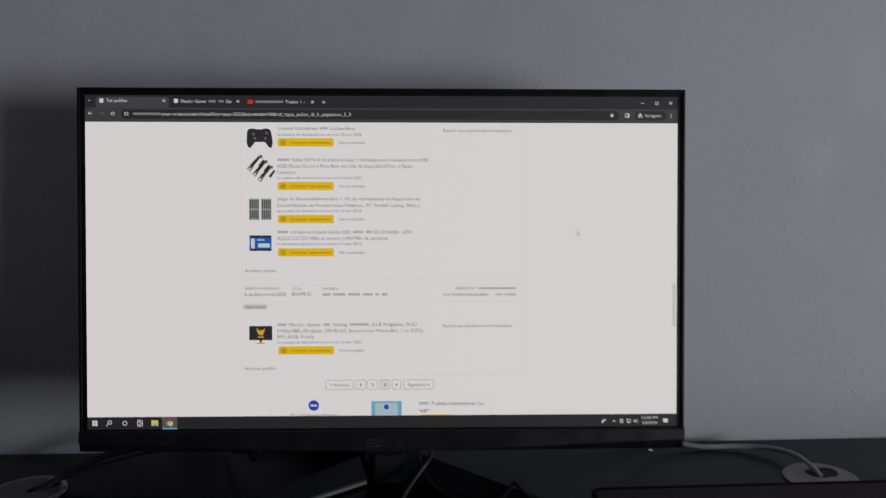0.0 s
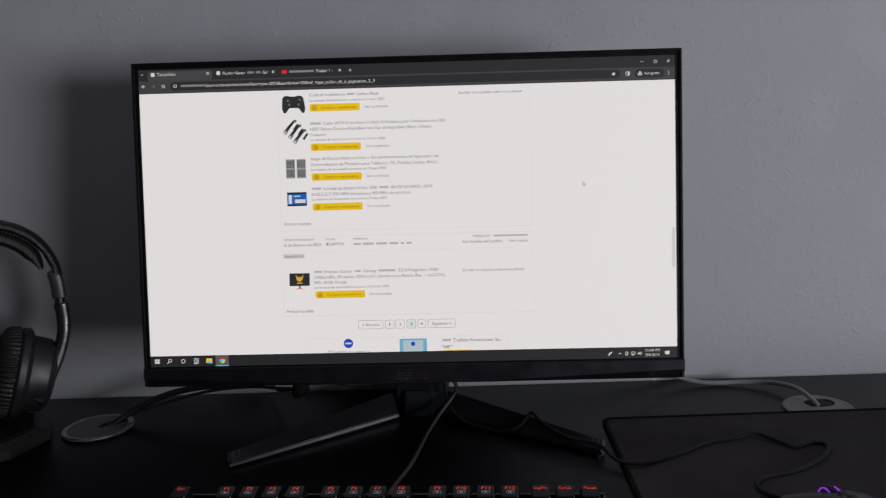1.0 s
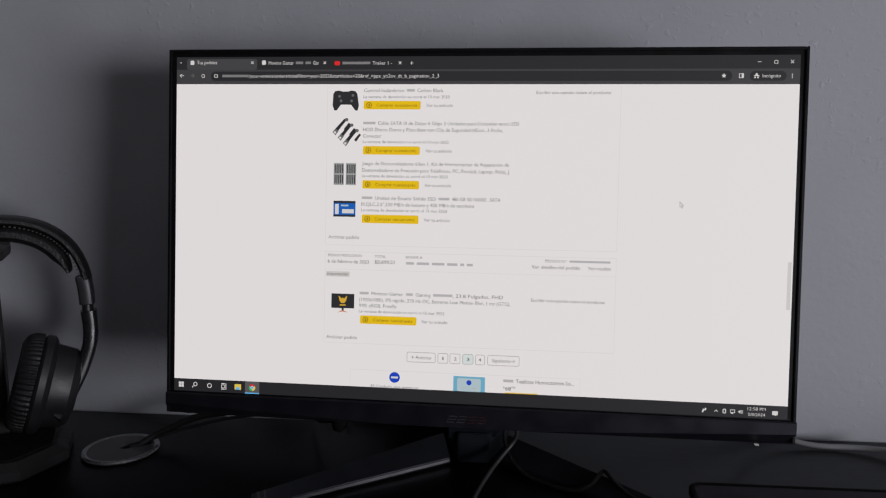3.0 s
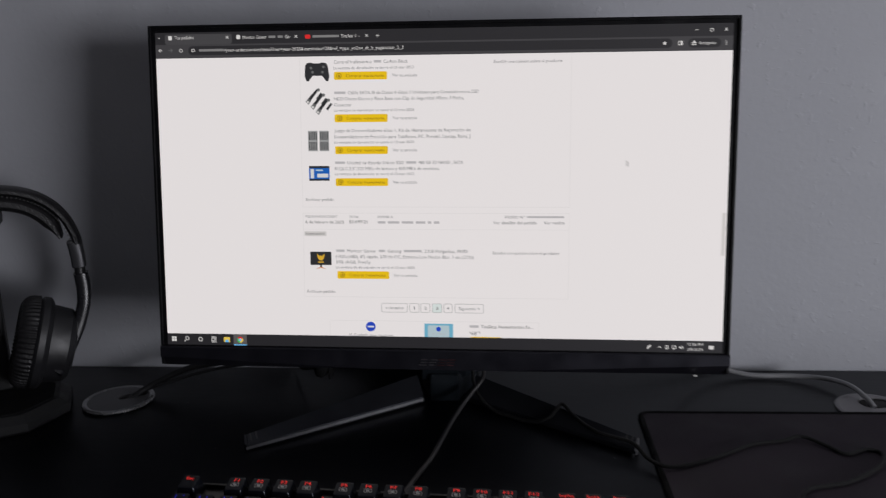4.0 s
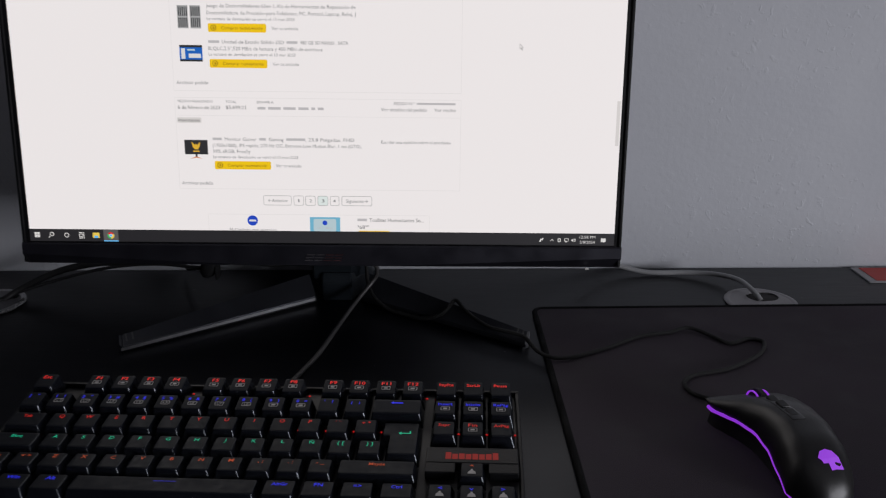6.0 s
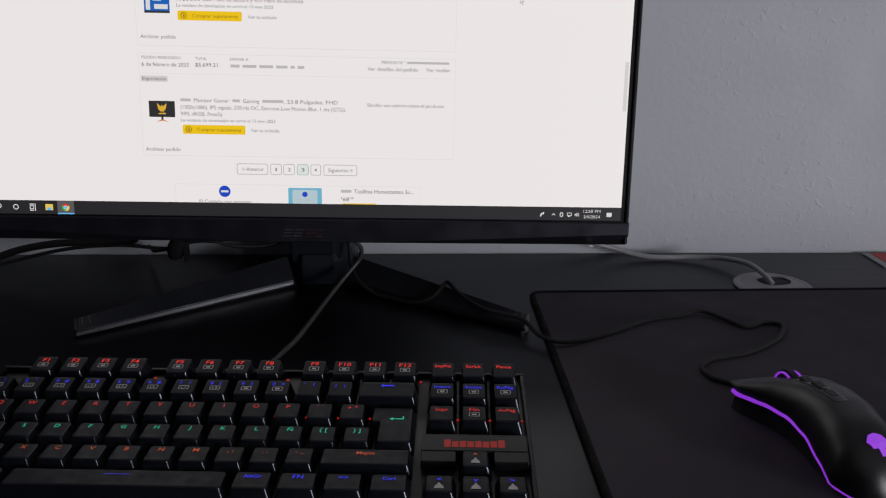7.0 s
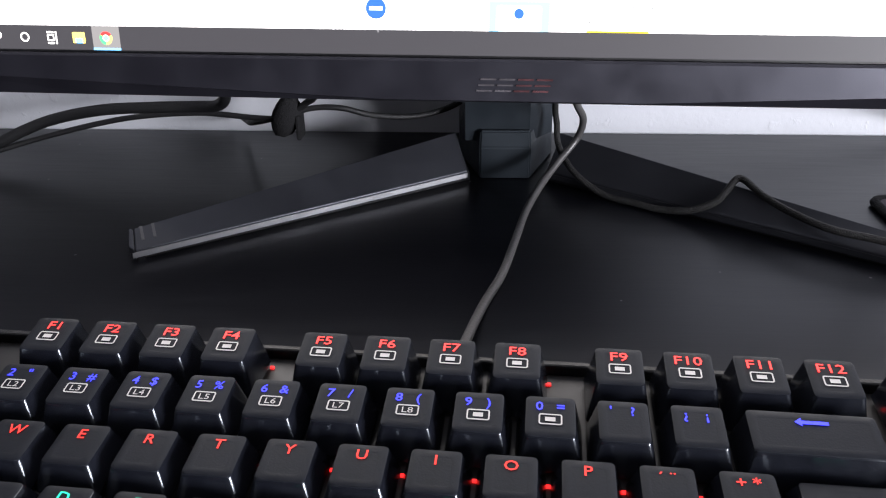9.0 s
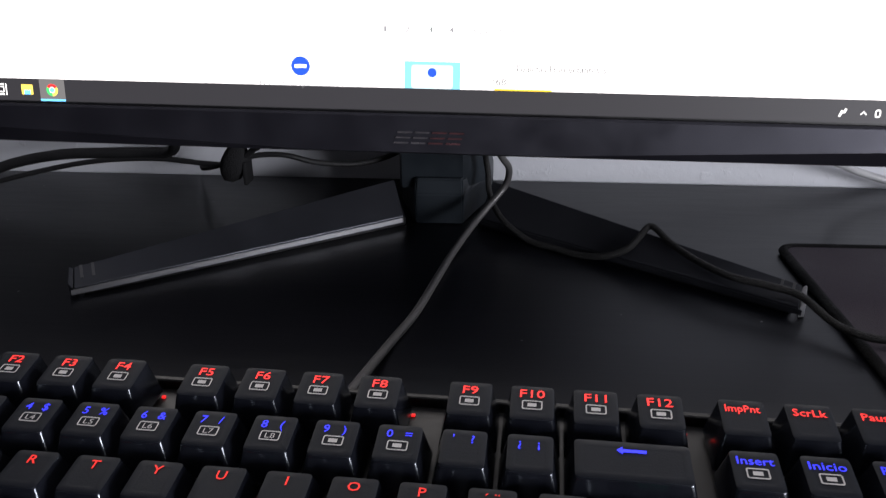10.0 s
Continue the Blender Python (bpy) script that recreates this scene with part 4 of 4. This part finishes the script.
# badge plate above the arrow keys
plate_x0, plate_x1 = 0.004 + 15.2 * U, 0.004 + 18.3 * U
row_y = lambda r: 0.004 + (5.65 - r) * U
py1, py0 = row_y(2.72), row_y(3.5)
badge = part("badge_plate", box(plate_x0, plate_x1, py0, py1, 0.0052, 0.0120, 0.0008), case_black, kb, m=KB)
for a, b in ((plate_x0, 0.004 + 16.2 * U), (0.004 + 17.3 * U, plate_x1)):
    part("badge_wing", box(a, b, row_y(3.95), py0 + 0.0006, 0.0052, 0.0118, 0.0008), case_black, badge, m=KB)
for i in range(8):
    a = plate_x0 + 0.0125 + i * 0.0043
    tall = (0.0062, 0.0048, 0.0052, 0.0048, 0.0052, 0.0048, 0.0052, 0.0062)[i]
    part("badge_block", box(a, a + 0.0036, row_y(3.32), row_y(3.32) + tall, 0.01195, 0.01212), LED["badge_red"], badge, "glowing red block of a plain badge" if i == 0 else "", m=KB)

# ---- mouse mat ----
pad_thing = thing("mouse_mat", (0.42, -0.15, TOP), "black cloth mouse mat with stitched edges lying on the desk", "mouse mat")
MX0, MX1, MY0, MY1 = 0.1985, 0.640, -0.385, 0.0565
MATROT = lambda x, y: (x + 0.0125 * (y - MY1), y + 0.003 * (x - MX0))
outline = [MATROT(*p) for p in rounded(MX0 + 0.002, MY0 + 0.002, MX1 - 0.002, MY1 - 0.002, 0.009, 6)]
part("cloth", prism(outline, TOP + 0.0002, TOP + 0.0030), mat_cloth, pad_thing)
edge = [Vector((*MATROT(*p), TOP + 0.0021)) for p in rounded(MX0 + 0.002, MY0 + 0.002, MX1 - 0.002, MY1 - 0.002, 0.009, 6)]
dense = []
for a, b in zip(edge, edge[1:] + edge[:1]):
    k = max(1, int((b - a).length / 0.0022))
    dense += [a.lerp(b, j / k) for j in range(k)]
bm = sweep(dense, lambda s: [(0.0029 * math.cos(a), 0.0021 * math.sin(a)) for a in [2 * math.pi * j / 8 for j in range(8)]], closed=True)
for i, v in enumerate(bm.verts):
    v.co += Vector((0, 0, 0.00025 * math.sin((i // 8) * math.pi)))
part("stitched_edge", bm, mat_edge, pad_thing, "raised black stitching", smooth=True, angle=80)

# ---- mouse ----
MOUSE = pose(0.3390, -0.2185, TOP + 0.0031, 0, 0, 6)
mouse = thing("computer_mouse", (0.338, -0.235, TOP + 0.003), "black gaming mouse with a purple glowing strip on the mat", "mouse")


def along(s, marks):
    """A smooth curve through (share of the length, value) marks; 0 at the back, 1 at the front."""
    for (a, va), (c, vc) in zip(marks, marks[1:]):
        if s <= c:
            k = (s - a) / (c - a)
            return va + (vc - va) * (0.5 * k + 0.5 * k * k * (3 - 2 * k))
    return marks[-1][1]


def mouse_width(s, side=-1):
    """Half width; the thumb side is hollowed and flares at the front."""
    if side < 0:
        return along(s, ((0, 0.004), (0.03, 0.0105), (0.10, 0.0175), (0.21, 0.0218), (0.35, 0.0195), (0.50, 0.0168), (0.65, 0.0165), (0.76, 0.0205), (0.86, 0.0270), (0.94, 0.0325), (1, 0.0330)))
    return along(s, ((0, 0.004), (0.03, 0.0110), (0.10, 0.0170), (0.20, 0.0220), (0.35, 0.0262), (0.50, 0.0288), (0.65, 0.0300), (0.82, 0.0300), (0.95, 0.0285), (1, 0.0250)))


def mouse_height(s):
    return along(s, ((0, 0.0060), (0.04, 0.0150), (0.10, 0.0225), (0.20, 0.0300), (0.35, 0.0362), (0.50, 0.0382), (0.65, 0.0365), (0.80, 0.0318), (0.92, 0.0255), (1, 0.0205)))


def mouse_edge(s):
    """Height of the lower edge of the upper shell."""
    return along(s, ((0, 0.0030), (0.10, 0.0032), (0.21, 0.0045), (0.35, 0.0095), (0.50, 0.0140), (0.65, 0.0168), (0.82, 0.0185), (1, 0.0188)))


ML = 0.122
# the heel is drawn in behind a quarter of the length
reach = lambda s: (s - 0.5) * ML if s > 0.25 else -0.25 * ML + (s - 0.25) * ML * 0.74
share = lambda y: 0.5 + y / ML if y > -0.25 * ML else 0.25 + (y + 0.25 * ML) / (ML * 0.74)
rings, sides = [], []
for i in range(25):
    s = i / 24
    w, h, e0 = mouse_width(s), mouse_height(s), mouse_edge(s)
    y = reach(s)
    rings.append([(mouse_width(s, math.cos(a)) * math.copysign(abs(math.cos(a)) ** 0.72, math.cos(a)), y, e0 + (h - e0) * abs(math.sin(a)) ** 0.85) for a in [math.pi * j / 20 for j in range(21)]])
    sides.append([(x * mouse_width(s, x) * k, y * (1 - 0.01), z) for x, z, k in ((1, e0, 0.985), (1, e0 * 0.5, 0.87), (1, 0.0, 0.90), (-1, 0.0, 0.90), (-1, e0 * 0.5, 0.85), (-1, e0, 0.985))])
bm = loft(rings)
part("upper_shell", bm, mouse_black, mouse, m=MOUSE, smooth=True, angle=60)
part("lower_body", loft(sides), mouse_dark, mouse, m=MOUSE, smooth=True, angle=50)
drop = lambda s: min(1.0, max(0.0, (s - 0.50) / 0.45))
line = [Vector((-mouse_width(s) * (1.0 - 0.060 * drop(s)), reach(s), mouse_edge(s) - 0.0002 - 0.0052 * drop(s))) for s in [0.985 - 0.985 * i / 22 for i in range(23)]]
line += [Vector((mouse_width(s, 1) * 1.0, reach(s), mouse_edge(s) - 0.0002)) for s in [i / 22 for i in range(1, 12)]]
part("light_strip", sweep(line, lambda s: [((0.0013 - 0.0009 * min(1, 1.6 * s)) * math.cos(a), (0.0015 - 0.0010 * min(1, 1.6 * s)) * math.sin(a)) for a in [2 * math.pi * j / 6 for j in range(6)]]), LED["purple"], mouse, "glowing purple strip", m=MOUSE)
wy, wz = 0.045, mouse_height(0.5 + 0.045 / ML) - 0.0080
bm = sweep([Vector((0.0, wy + 0.0090 * math.cos(a), wz + 0.0090 * math.sin(a))) for a in [2 * math.pi * i / 24 for i in range(24)]], lambda s: [(-0.0035, -0.002), (0.0035, -0.002), (0.0035, 0.0015), (-0.0035, 0.0015)], closed=True, up=Vector((1, 0, 0)))
wheel = part("scroll_wheel", bm, mouse_dark, mouse, m=MOUSE)
for dx in (-0.0042, 0.0042):
    bm = sweep([Vector((dx, wy + 0.0108 * math.cos(a), wz + 0.0108 * math.sin(a))) for a in [math.pi * (0.08 + 0.84 * i / 14) for i in range(15)]], lambda s: [(-0.0005, -0.0005), (0.0005, -0.0005), (0.0005, 0.0005), (-0.0005, 0.0005)], up=Vector((1, 0, 0)))
    part("wheel_light", bm, LED["purple"], wheel, "glowing purple ring", m=MOUSE)
part("button_channel", loft([[(x, y, mouse_height(0.5 + y / ML) + d) for x, d in ((-0.0046, -0.0030), (-0.0046, 0.0001), (-0.0038, 0.0004), (0.0038, 0.0004), (0.0046, 0.0001), (0.0046, -0.0030))] for y in [0.034 - 0.0034 * i for i in range(12)]]), button_gloss, mouse, "dark channel for the top buttons", m=MOUSE, smooth=True)
for k in range(3):
    y = 0.0290 - k * 0.0118
    z = mouse_height(0.5 + y / ML)
    part("button", box(-0.0030, 0.0030, y - 0.0044, y + 0.0044, z - 0.004, z + (0.0018, 0.0018, 0.0010)[k], 0.0008), mouse_dark, mouse, "small raised top button" if k == 0 else "", m=MOUSE)
# badge on the palm: a plain crest shape laid on the shell
crest = [(x * 0.80 + 0.002, y * 0.80) for x, y in ((-0.009, 0.001), (-0.005, 0.006), (0.000, 0.0075), (0.005, 0.006), (0.008, 0.001), (0.0095, -0.006), (0.003, -0.0065), (-0.001, -0.0070), (-0.002, -0.003), (-0.006, -0.003), (-0.007, -0.001))]


def on_shell(x, y):
    s = share(y)
    w, h, e0 = mouse_width(s, x), mouse_height(s), mouse_edge(s)
    c = min(0.999, abs(x) / w) ** (1 / 0.72)
    return e0 + (h - e0) * max(0.0, 1 - c * c) ** 0.425


bm = bmesh.new()
mid_v = bm.verts.new((0.002, -0.0358, on_shell(0.002, -0.0358) + 0.0005))
vs = [bm.verts.new((x, -0.0358 + y, on_shell(x, -0.0358 + y) + 0.0005)) for x, y in crest]
for i in range(len(vs)):
    bm.faces.new((mid_v, vs[i], vs[(i + 1) % len(vs)]))
part("crest", bm, LED["purple"], mouse, "glowing purple crest", m=MOUSE)

# ---- cables ----
def cable(name, points, r, mat, label):
    c = thing(name, points[0], label, "cable")
    part("cord", tube(points, r), mat, c, smooth=True, angle=80)


Z = TOP
cable("keyboard_cable", [(-0.0228, -0.1404, 0.7620), (-0.0187, -0.1118, 0.7578), (-0.0120, -0.0723, 0.7523), (-0.0037, -0.0428, 0.7523), (0.0030, -0.0060, 0.7523), (0.0098, 0.0316, 0.7525), (0.0188, 0.0540, 0.7590), (0.0284, 0.0660, 0.7680), (0.0394, 0.0740, 0.7799), (0.0417, 0.0700, 0.7919), (0.0371, 0.0600, 0.8024), (0.0290, 0.0470, 0.8200), (0.0220, 0.0380, 0.8400)], 0.0021, cable_grey, "grey keyboard cable running under the monitor")
cable("mouse_cable", [(0.3326, -0.1583, 0.7597), (0.3293, -0.1440, 0.7568), (0.3200, -0.1351, 0.7549), (0.3045, -0.1223, 0.7549), (0.3034, -0.1059, 0.7549), (0.3145, -0.0932, 0.7549), (0.3318, -0.0878, 0.7549), (0.3480, -0.0824, 0.7549), (0.3702, -0.0680, 0.7549), (0.3883, -0.0518, 0.7549), (0.3982, -0.0320, 0.7549), (0.3869, -0.0248, 0.7549), (0.3667, -0.0337, 0.7549), (0.3533, -0.0175, 0.7559), (0.3380, -0.0039, 0.7569), (0.3188, -0.0094, 0.7549), (0.2896, -0.0173, 0.7549), (0.2573, -0.0388, 0.7549), (0.2281, -0.0549, 0.7549), (0.2048, -0.0637, 0.7569), (0.1906, -0.0519, 0.7574), (0.1806, -0.0322, 0.7621), (0.1675, -0.0237, 0.7632), (0.1514, -0.0143, 0.7637), (0.1383, 0.0022, 0.7651), (0.1292, 0.0174, 0.7676), (0.1207, 0.0313, 0.7720), (0.1138, 0.0277, 0.7665), (0.1070, 0.0235, 0.7612), (0.0950, 0.0262, 0.7555), (0.0814, 0.0351, 0.7523), (0.0686, 0.0442, 0.7523), (0.0558, 0.0533, 0.7523), (0.0440, 0.0620, 0.7573), (0.0353, 0.0720, 0.7637), (0.0300, 0.0880, 0.7715), (0.0290, 0.0940, 0.7826), (0.0275, 0.0920, 0.7917), (0.0261, 0.0750, 0.8112)], 0.0019, cable_braid, "black braided mouse cable winding over the mat and the stand leg")
cable("power_cable", [(0.1985, 0.0491, 0.8607), (0.2343, 0.0938, 0.8001), (0.2697, 0.1430, 0.7755), (0.2999, 0.1564, 0.7633), (0.3394, 0.1524, 0.7542), (0.3844, 0.1472, 0.7550), (0.4134, 0.1314, 0.7584), (0.4277, 0.1046, 0.7616), (0.4356, 0.0831, 0.7566), (0.4389, 0.0731, 0.7515)], 0.0027, cable_silver, "silver-grey cable running into the desk grommet")
cable("video_cable", [(-0.3518, 0.0870, 0.7530), (-0.3325, 0.0983, 0.7638), (-0.2967, 0.1046, 0.7787), (-0.2587, 0.1046, 0.7867), (-0.2220, 0.1028, 0.7892), (-0.1923, 0.0992, 0.7908), (-0.1756, 0.0921, 0.7939), (-0.1655, 0.0804, 0.8070), (-0.1469, 0.0491, 0.8589)], 0.0036, cable_black, "thick black cable running from the grommet behind the monitor")
cable("audio_cable", [(-0.3582, 0.0818, 0.7525), (-0.3379, 0.0956, 0.7588), (-0.2971, 0.1099, 0.7686), (-0.2468, 0.1153, 0.7785), (-0.1972, 0.1117, 0.7831), (-0.1578, 0.1046, 0.7822), (-0.1400, 0.1028, 0.7827), (-0.1231, 0.1028, 0.7887), (-0.1033, 0.1028, 0.7892), (-0.0836, 0.1064, 0.7836), (-0.0588, 0.1117, 0.7815), (-0.0390, 0.1153, 0.7854), (-0.0251, 0.1207, 0.7913)], 0.0018, cable_black, "thin black cable hanging behind the monitor to its neck")
cable("usb_cable", [(-0.1900, 0.1740, 0.7620), (-0.1790, 0.1500, 0.7670), (-0.1658, 0.1200, 0.7745), (-0.1500, 0.1040, 0.7812), (-0.1361, 0.1010, 0.7857), (-0.1231, 0.0974, 0.7937), (-0.1132, 0.0849, 0.8049), (-0.1030, 0.0491, 0.8491)], 0.0020, cable_black, "short black cable held by a strap")
strap = thing("cable_strap", (-0.1404, 0.1023, 0.7662), "black fuzzy cable strap wrapped round the cables", "cable strap")
ring = [Vector((-0.1404 + 0.0085 * math.cos(a), 0.1023 + 0.008 * math.sin(a), 0)) for a in [2 * math.pi * i / 20 for i in range(20)]]
bm = loft([[(-0.1404 + (p.x - -0.1404) * w + 0.0012 * k, 0.1023 + (p.y - 0.1023) * w, 0.7725 + 0.0048 * k + 0.0006 * math.sin(5 * i)) for i, p in enumerate(ring)] for k, w in enumerate((0.62, 0.95, 1.12, 1.10, 0.90, 0.55))])
part("band", bm, velcro, strap, smooth=True, angle=60)
part("loose_end", box(-0.1309, -0.1281, 0.0958, 0.1098, 0.7702, 0.7857, 0.001), velcro, strap)

# ---- headphones on their stand ----
HX, HY = -0.4760, 0.0510
HTURN = pose(HX, HY, 0, 0, 0, 28) @ Matrix.Translation((-HX, -HY, 0))
rack = thing("headphone_stand", (HX, HY, TOP), "black headphone stand with a faceted base on the desk", "headphone stand")
bm = loft([[(HX + k * 0.0700 * math.cos(a) - 0.002, HY - 0.004 + k * 0.0720 * math.sin(a), z) for a in [2 * math.pi * (j + 0.5) / 8 for j in range(8)]] for k, z in ((0.97, TOP + 0.0003), (1.0, TOP + 0.003), (0.99, TOP + 0.011), (0.84, TOP + 0.0175))])
part("base", bm, rack_black, rack, m=HTURN)
part("base_tray", prism([(HX + 0.053 * math.cos(a) - 0.002, HY - 0.004 + 0.055 * math.sin(a)) for a in [2 * math.pi * (j + 0.5) / 8 for j in range(8)]], TOP + 0.0176, TOP + 0.0190), velcro, rack, m=HTURN)
part("pole", box(HX - 0.012, HX + 0.005, HY + 0.020, HY + 0.040, TOP + 0.0180, 0.968, 0.003), rack_black, rack, m=HTURN)
part("hook", loft([[(HX + x, y, 0.966 + z - 0.45 * x * x / 0.06) for x in (-0.018, -0.009, 0, 0.009, 0.018)] + [(HX + x, y, 0.957 + z - 0.45 * x * x / 0.06) for x in (0.018, 0.009, 0, -0.009, -0.018)] for y, z in ((HY - 0.022, 0.004), (HY - 0.018, 0.0), (HY + 0.036, 0.0), (HY + 0.042, 0.004))]), rack_black, rack, m=HTURN)

hp = thing("headphones", (HX, HY, 0.95), "black over-ear headphones with leatherette pads hanging on the stand", "headphones")
CZ, RX, RZ = 0.898, 0.0915, 0.0950
bow = lambda v: math.copysign(abs(v) ** 0.74, v)
arc = lambda a, d=0.0: Vector((HX + (RX - d) * bow(math.cos(radians(a))), HY, CZ + (RZ - d) * bow(math.sin(radians(a)))))
oval = lambda w, t, n=14, p=0.8: [(w * math.copysign(abs(math.cos(2 * math.pi * j / n)) ** p, math.cos(2 * math.pi * j / n)), t * math.copysign(abs(math.sin(2 * math.pi * j / n)) ** p, math.sin(2 * math.pi * j / n))) for j in range(n)]
YUP = Vector((0, 1, 0))
band = part("headband", sweep([arc(13 + 154 * i / 48) for i in range(49)], lambda s: oval(0.0050, 0.0165 * (0.82 + 0.18 * math.sin(math.pi * s))), up=YUP), leatherette, hp, m=HTURN, smooth=True)
part("headband_pad", sweep([arc(22 + 136 * i / 48, 0.0125) for i in range(49)], lambda s: oval(0.0085 * min(1, 6 * s + 0.3, 6 * (1 - s) + 0.3), 0.0150), up=YUP), leatherette, band, m=HTURN, smooth=True)
for y in (-0.0172,):
    for i in range(56):
        p = arc(16 + 148 * i / 55, 0.0045)
        part("stitch", box(p.x - 0.0007, p.x + 0.0007, HY + y * (0.84 + 0.15 * math.sin(math.pi * i / 55)) - 0.0004, HY + y * 0.84, p.z - 0.0005, p.z + 0.0005), thread, band, m=HTURN)
for side in (1, -1):
    fx = lambda x: HX + side * x
    slider = part("slider", sweep([arc(a if side == 1 else 180 - a, 0.003) for a in (15, 11, 7, 4, 1.5)], lambda s: oval(0.0072, 0.0125, 20, 0.4), up=YUP), hp_metal, hp, m=HTURN, smooth=True)
    part("hinge", sweep([Vector((fx(0.0885), HY, 0.9030)), Vector((fx(0.0885), HY, 0.8920))], lambda s: oval(0.0055, 0.0090), up=YUP), hp_matte, hp, m=HTURN, smooth=True)
    arm = spline([(fx(0.0890), HY, 0.8960), (fx(0.0898), HY - 0.001, 0.8800), (fx(0.0880), HY - 0.003, 0.8620), (fx(0.0805), HY - 0.006, 0.8400), (fx(0.0715), HY - 0.010, 0.8220), (fx(0.0620), HY - 0.018, 0.8060), (fx(0.0520), HY - 0.028, 0.7940)], 6)
    part("arm", sweep(arm, lambda s: oval(0.0075 - 0.0015 * s, 0.0120 - 0.002 * s, 20, 0.5), up=YUP), hp_gloss, hp, "glossy black curved arm", m=HTURN, smooth=True)
    lean = HTURN @ Matrix.Translation((fx(0.040), HY - 0.004, 0.8245)) @ Matrix.Rotation(radians(17 * side), 4, "Y") @ Matrix.Rotation(radians(4 * side), 4, "Z") @ Matrix.Diagonal((side, 1, 1, 1))
    ringy = lambda x, ry, rz: [(x, ry * math.cos(a), rz * math.sin(a)) for a in [2 * math.pi * j / 40 for j in range(40)]]
    cup = part("ear_cup", loft([ringy(-0.006, 0.0400, 0.0480), ringy(-0.003, 0.0425, 0.0505), ringy(0.003, 0.0425, 0.0505), ringy(0.006, 0.0400, 0.0475), ringy(0.008, 0.0370, 0.0430), ringy(0.026, 0.0350, 0.0405), ringy(0.031, 0.0310, 0.0360), ringy(0.034, 0.0220, 0.0250)]), hp_matte, hp, m=lean, smooth=True, angle=30)
    rows = []
    for k in range(13):
        a = math.pi * k / 12
        x, d = -0.0065 - 0.0180 * math.sin(a) ** 0.7, -0.0115 * math.cos(a)
        rows.append([(x + 0.0006 * math.sin(57 * t) * math.sin(a), (0.0310 - d + (0.0009 + 0.0003 * math.sin(5 * t)) * math.sin(57 * t)) * math.cos(t), (0.0385 - d + (0.0009 + 0.0003 * math.sin(5 * t)) * math.sin(57 * t)) * math.sin(t)) for t in [2 * math.pi * j / 342 for j in range(342)]])
    part("ear_cushion", loft(rows, cap=False), leatherette, cup, "wrinkled black leatherette cushion", m=lean, smooth=True, angle=70)

# ---- red card by the wall ----
card = thing("red_card", (0.66, 0.17, TOP), "flat red card with a grey border lying on the desk", "card")
part("border", prism([(0.5800, 0.1230), (0.7840, 0.1190), (0.7840, 0.1660), (0.5815, 0.1690)], TOP + 0.0002, TOP + 0.0016, 0.0004), card_grey, card)
part("red_face", prism([(0.5890, 0.1262), (0.7790, 0.1230), (0.7790, 0.1630), (0.5900, 0.1660)], TOP + 0.0017, TOP + 0.0021), card_red, card)
part("print", prism([(0.6190, 0.1400), (0.6940, 0.1385), (0.6940, 0.1520), (0.6190, 0.1535)], TOP + 0.0022, TOP + 0.0024), card_print, card, "dark red printed bar")
